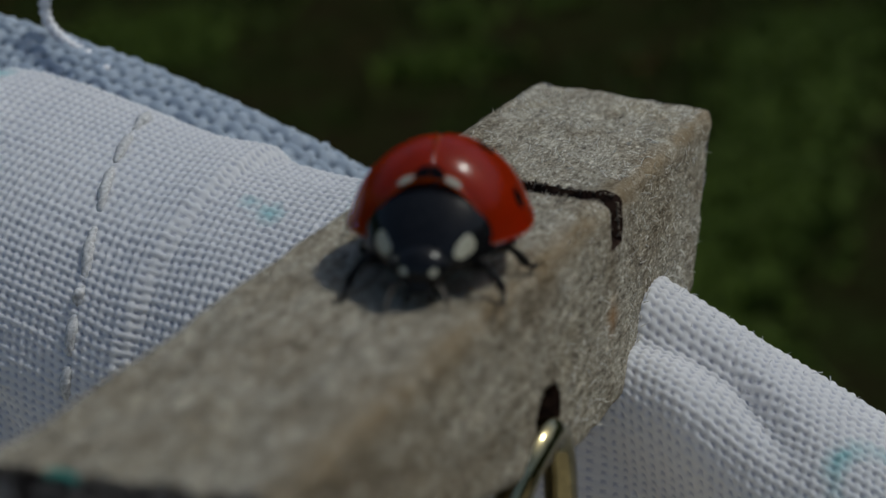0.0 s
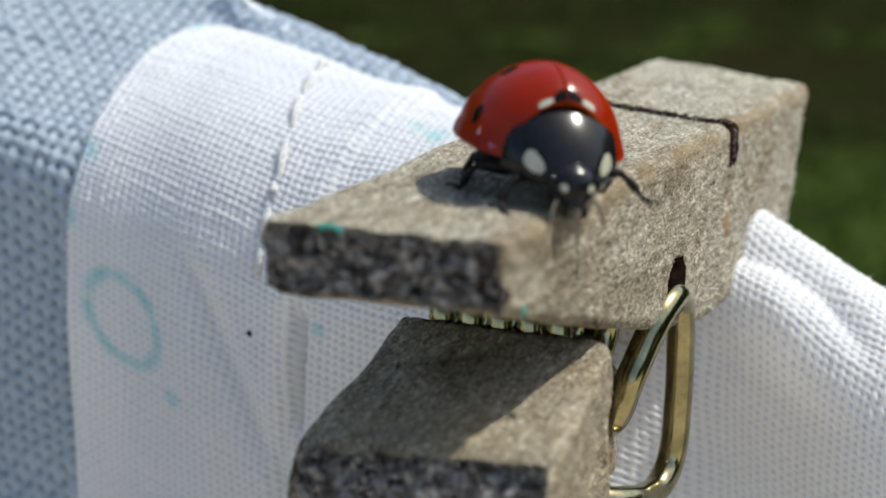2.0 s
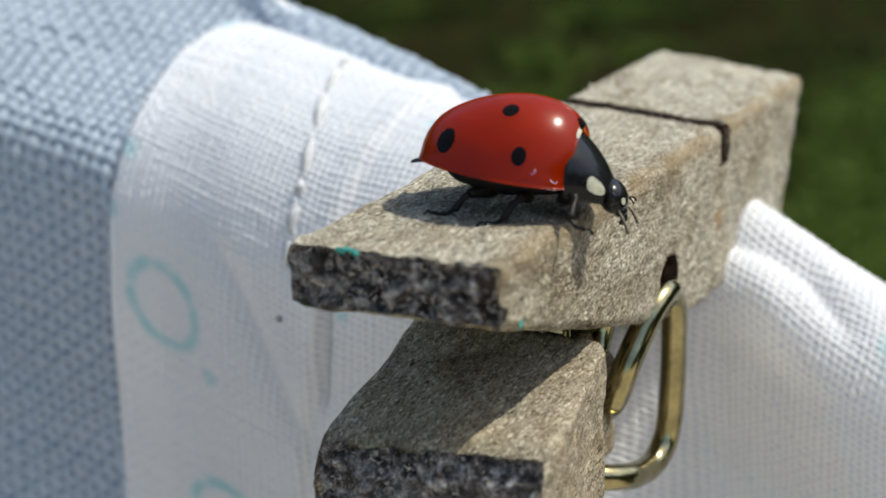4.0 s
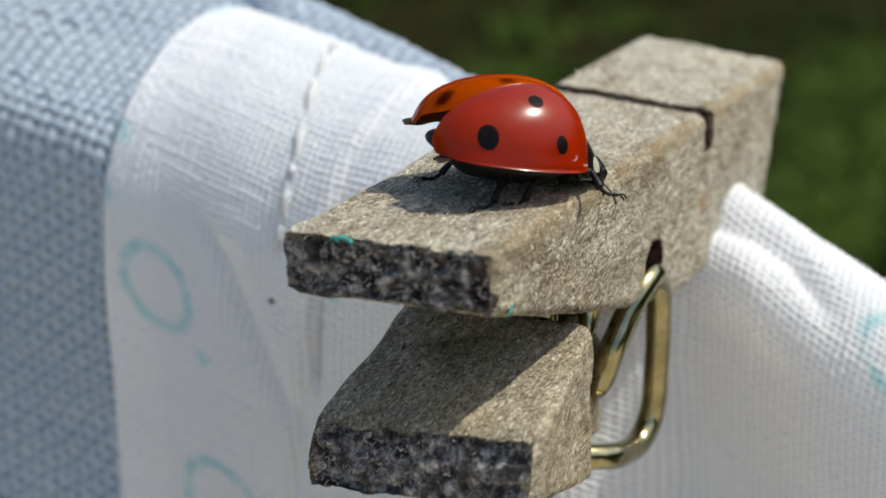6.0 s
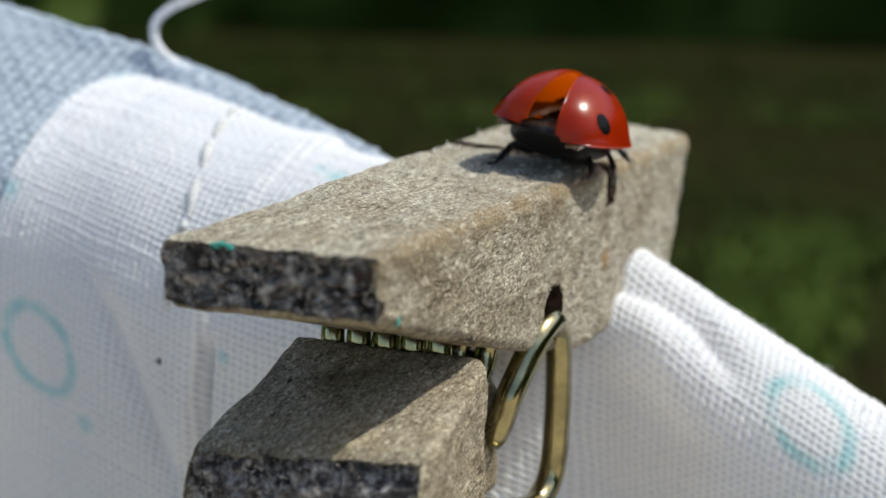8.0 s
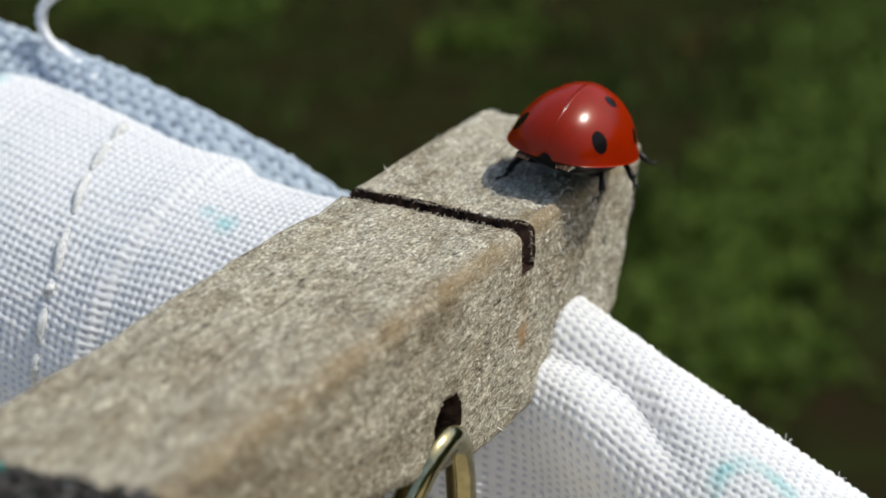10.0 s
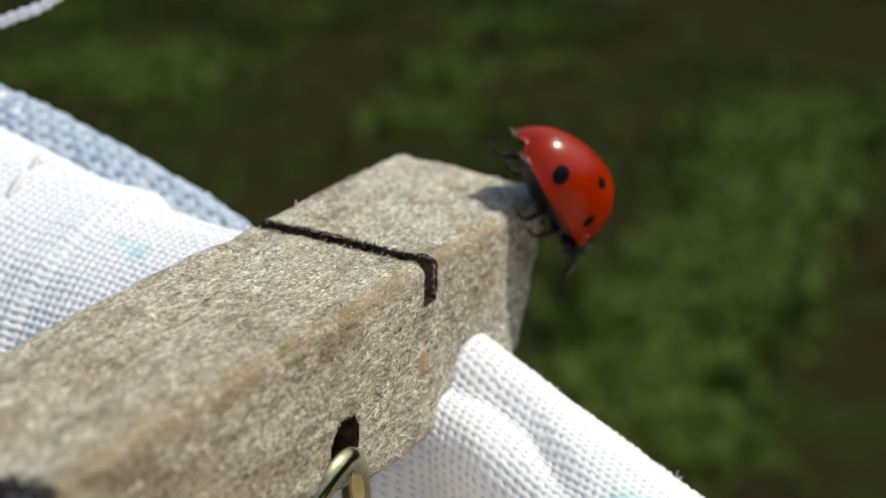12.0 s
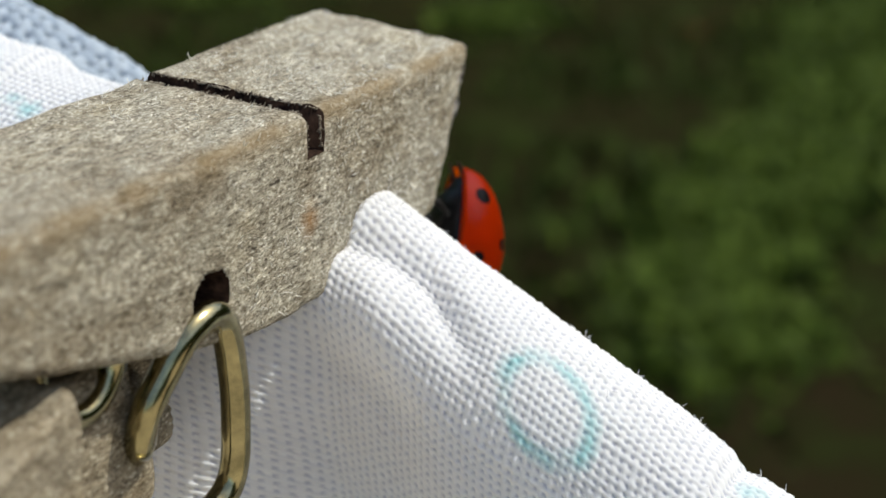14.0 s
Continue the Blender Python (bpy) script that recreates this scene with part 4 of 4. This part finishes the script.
def blades(name, bx, by, h, wd, mat, label, category):
    k = len(bx)
    an, lean = rng.uniform(0, 2 * np.pi, k), rng.uniform(0.2, 1.0, k)
    ca, sa = np.cos(an), np.sin(an)
    base = np.stack([bx, by, np.full(k, GROUND_Z - 2)], 1)
    side = np.stack([-sa, ca, 0 * ca], 1) * wd[:, None]
    fwd = np.stack([ca, sa, 0 * ca], 1)
    mid = base + fwd * (h * lean * 0.4)[:, None] + np.array([0, 0, 1]) * (h * 0.7)[:, None]
    tip = base + fwd * (h * lean * 1.2)[:, None] + np.array([0, 0, 1]) * (h * (1 - 0.3 * lean))[:, None]
    gv = np.stack([base - side * 0.6, base + side * 0.6, mid - side, mid + side, tip - side * 0.1, tip + side * 0.1], 1).reshape(-1, 3)
    o = np.arange(k)[:, None] * 6
    gf = np.concatenate([o + [0, 1, 3, 2], o + [2, 3, 5, 4]])
    return tagged(part(name, mesh_from(name, gv, gf, mat)), label, category, kind="stuff")


def scatter(count, x0, x1, y0, y1):
    return rng.uniform(x0, x1, count), rng.uniform(y0, y1, count)


bx, by = scatter(90000, -1500, 350, 150, 2000)
lush = fuzz(bx / 40, by / 55, 0, 71) * 0.7 + 0.3 * fuzz(bx / 14, by / 18, 0, 72)
keep = lush + 0.2 * rng.random(len(bx)) > 0.52
bx, by, lush = bx[keep], by[keep], lush[keep]
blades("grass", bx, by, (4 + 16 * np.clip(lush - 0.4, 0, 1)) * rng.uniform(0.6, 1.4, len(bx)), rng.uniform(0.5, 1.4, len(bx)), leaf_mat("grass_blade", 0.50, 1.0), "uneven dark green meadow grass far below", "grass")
# broad-leaved weeds in a few lush patches; a brighter leaf colour paints them sunlit
patches = [(-98, 436, 22, 44), (-101, 500, 18, 40), (-90, 360, 14, 30), (-105, 590, 20, 40), (-125, 720, 26, 60), (-75, 320, 12, 26), (-455, 700, 30, 50)]
patches += [(px, py, q, q * 1.5) for px, py, q in zip(rng.uniform(-900, -230, 34), rng.uniform(260, 1500, 34), rng.uniform(8, 24, 34))]
wx, wy = [], []
for px, py, rx, ry in patches:
    q = int(rx * ry * 1.1)
    wx.append(rng.normal(px, rx * 0.7, q)), wy.append(rng.normal(py, ry * 0.7, q))
wx, wy = np.concatenate(wx), np.concatenate(wy)
blades("weeds", wx, wy, rng.uniform(4, 10, len(wx)), rng.uniform(0.8, 2.2, len(wx)), leaf_mat("sunlit_weed_leaf", 1.1, 1.06), "light green weeds in the grass, sunlight put into their colour", "weeds")
DEAD_LEAF = plain("dead_leaf", (0.06, 0.034, 0.013), 0.9)
DEAD_LEAF.node_tree.nodes["Principled BSDF"].inputs["Specular IOR Level"].default_value = 0.03
dx, dy = np.concatenate([rng.normal(-187, 5, 30), rng.uniform(-700, 100, 60)]), np.concatenate([rng.normal(668, 8, 30), rng.uniform(250, 1200, 60)])
blades("dead_leaves", dx, dy, rng.uniform(3, 7, len(dx)), rng.uniform(2, 4.5, len(dx)), DEAD_LEAF, "dry brown leaves scattered in the grass", "leaves")


# ---- what moves ----
def stance(x, y, z, forward, upward=(0, 0, 1)):
    """The ladybird's pose from its place in centimetres, its heading and its back's direction."""
    up = Vector(upward).normalized()
    fw = Vector(forward)
    fw = (fw - up * fw.dot(up)).normalized()
    m = Matrix((fw, up.cross(fw), up)).transposed().to_4x4()
    m.translation = Vector((x, y, z)) * CM
    return m


def flat(x, y, degrees, pitch=0.0, roll=0.0):
    """On the upper face: heading, head-down pitch and roll towards its own right, in degrees."""
    h, p, r = radians(degrees), radians(pitch), radians(roll)
    fw = Vector((math.cos(h) * math.cos(p), math.sin(h) * math.cos(p), -math.sin(p)))
    rt = Vector((math.sin(h), -math.cos(h), 0))
    return stance(x, y, -0.015 - 0.003 * pitch, fw, rt.cross(fw) * math.cos(r) + rt * math.sin(r))


BUG_ROWS = [
    (0.0, stance(-0.320, 1.808, -0.025, (0.235, -0.971, 0.032), (0.045, 0.044, 0.998))),
    (0.5, stance(-0.643, 1.738, -0.009, (-0.298, -0.954, 0.014), (0.092, -0.014, 0.996))),
    (1.0, stance(-0.780, 1.356, -0.022, (-0.267, -0.957, 0.111), (0.115, 0.083, 0.990))),
    (1.5, stance(-0.517, 1.065, 0.013, (0.619, -0.784, 0.046), (0.010, 0.067, 0.998))),
    (2.0, stance(-0.204, 0.818, -0.020, (0.630, -0.771, -0.093), (0.125, -0.017, 0.992))),
    (2.5, stance(-0.314, 1.000, -0.023, (0.969, -0.241, -0.050), (0.039, -0.047, 0.998))),
    (3.0, stance(-0.292, 0.925, -0.002, (0.990, 0.140, -0.020), (0.023, -0.020, 1.000))),
    (3.5, stance(-0.249, 0.835, -0.025, (0.989, 0.076, -0.123), (0.121, 0.025, 0.992))),
    (4.6, flat(-0.265, 0.87, 20, 7, 0)),
    (5.7, flat(-0.305, 0.95, 40, 8, 0)),
    (6.0, stance(-0.318, 0.975, -0.048, (0.689, 0.708, -0.151), (0.158, 0.057, 0.986))),
    (6.5, stance(-0.281, 1.059, -0.052, (0.251, 0.945, -0.210), (0.059, 0.202, 0.978))),
    (7.0, stance(-0.229, 1.569, -0.042, (0.003, 0.993, -0.114), (0.220, 0.110, 0.969))),
    (7.5, stance(-0.180, 2.123, -0.037, (-0.091, 0.991, -0.102), (0.172, 0.117, 0.978))),
    (8.0, stance(-0.210, 2.713, -0.029, (-0.007, 0.998, -0.056), (0.172, 0.057, 0.983))),
    (8.5, stance(-0.057, 2.655, -0.039, (-0.124, 0.979, -0.163), (0.114, 0.177, 0.978))),
    (9.6, flat(-0.10, 3.50, 92, 6, 8)),
    (10.6, flat(-0.15, 4.25, 89, 7, 13)),
    (11.0, stance(-0.160, 4.465, -0.038, (-0.010, 0.988, -0.152), (0.258, 0.149, 0.954))),
    (11.5, stance(-0.124, 4.602, -0.035, (0.293, 0.907, -0.301), (0.451, 0.147, 0.880))),
    (12.0, stance(-0.058, 4.440, -0.115, (0.241, 0.626, -0.742), (0.812, 0.288, 0.507))),
    (12.5, stance(-0.039, 4.441, -0.358, (0.089, 0.120, -0.989), (0.929, 0.348, 0.126))),
    (13.0, stance(-0.108, 4.482, -0.517, (-0.297, -0.281, -0.913), (0.882, 0.286, -0.375))),
    (13.5, stance(-0.258, 4.434, -0.772, (-0.278, -0.510, -0.814), (0.724, 0.446, -0.526))),
    (14.0, stance(-0.188, 4.314, -1.087, (0.004, -0.357, -0.934), (0.799, 0.563, -0.212))),
]


def bug_at(t):
    """The ladybird's pose between its rows."""
    after = next((k for k, row in enumerate(BUG_ROWS) if row[0] >= t), len(BUG_ROWS) - 1)
    (t0, a), (t1, b) = BUG_ROWS[max(after - 1, 0)], BUG_ROWS[after]
    return a.lerp(b, (t - t0) / (t1 - t0)) if t1 > t0 else b.copy()


def off_the_wood(p):
    """How far a foot is from the upper face."""
    x, y, z = p / CM
    return abs(z - 0.012 + 0.03 * y * min(x, 0.0))


def motions():
    walk(bug, BUG_ROWS)
    hinge = HINGE * CM
    opening = [(0, 2.6, 1.1), (0.5, 0.5, 0), (1.0, 0, 0), (3.5, 0, 0), (5.0, 3, 3), (6.0, 8.3, 6.6), (6.5, 8.8, 8.7), (7.0, 7.8, 7.7), (7.5, 5.6, 6.0), (8.0, 6.4, 5.6), (8.5, 1.8, 4.5), (10.0, 0, 0), (14, 0, 0)]
    walk(case_right, [(t, pose(*hinge, -a * 0.3, b * 0.35, a)) for t, a, b in opening])
    walk(case_left, [(t, pose(*hinge, a * 0.3, b, -a)) for t, a, b in opening])
    for k, (leg, hip, toe) in enumerate(LEGS):
        rows = []
        for i in range(57):
            t = i * 0.25
            swing = 11 * math.sin(t * 7.3 + (k % 2) * math.pi + k)
            lifts = [pose(*(hip * CM), a, 0, swing) for a in range(-36, 37, 3)] if t < 11.7 else [pose(*(hip * CM), 0, 0, swing)]
            body = bug_at(t)
            rows.append((t, min(lifts, key=lambda m: off_the_wood(body @ m @ Vector(toe * CM)))))
        walk(leg, rows)


motions()
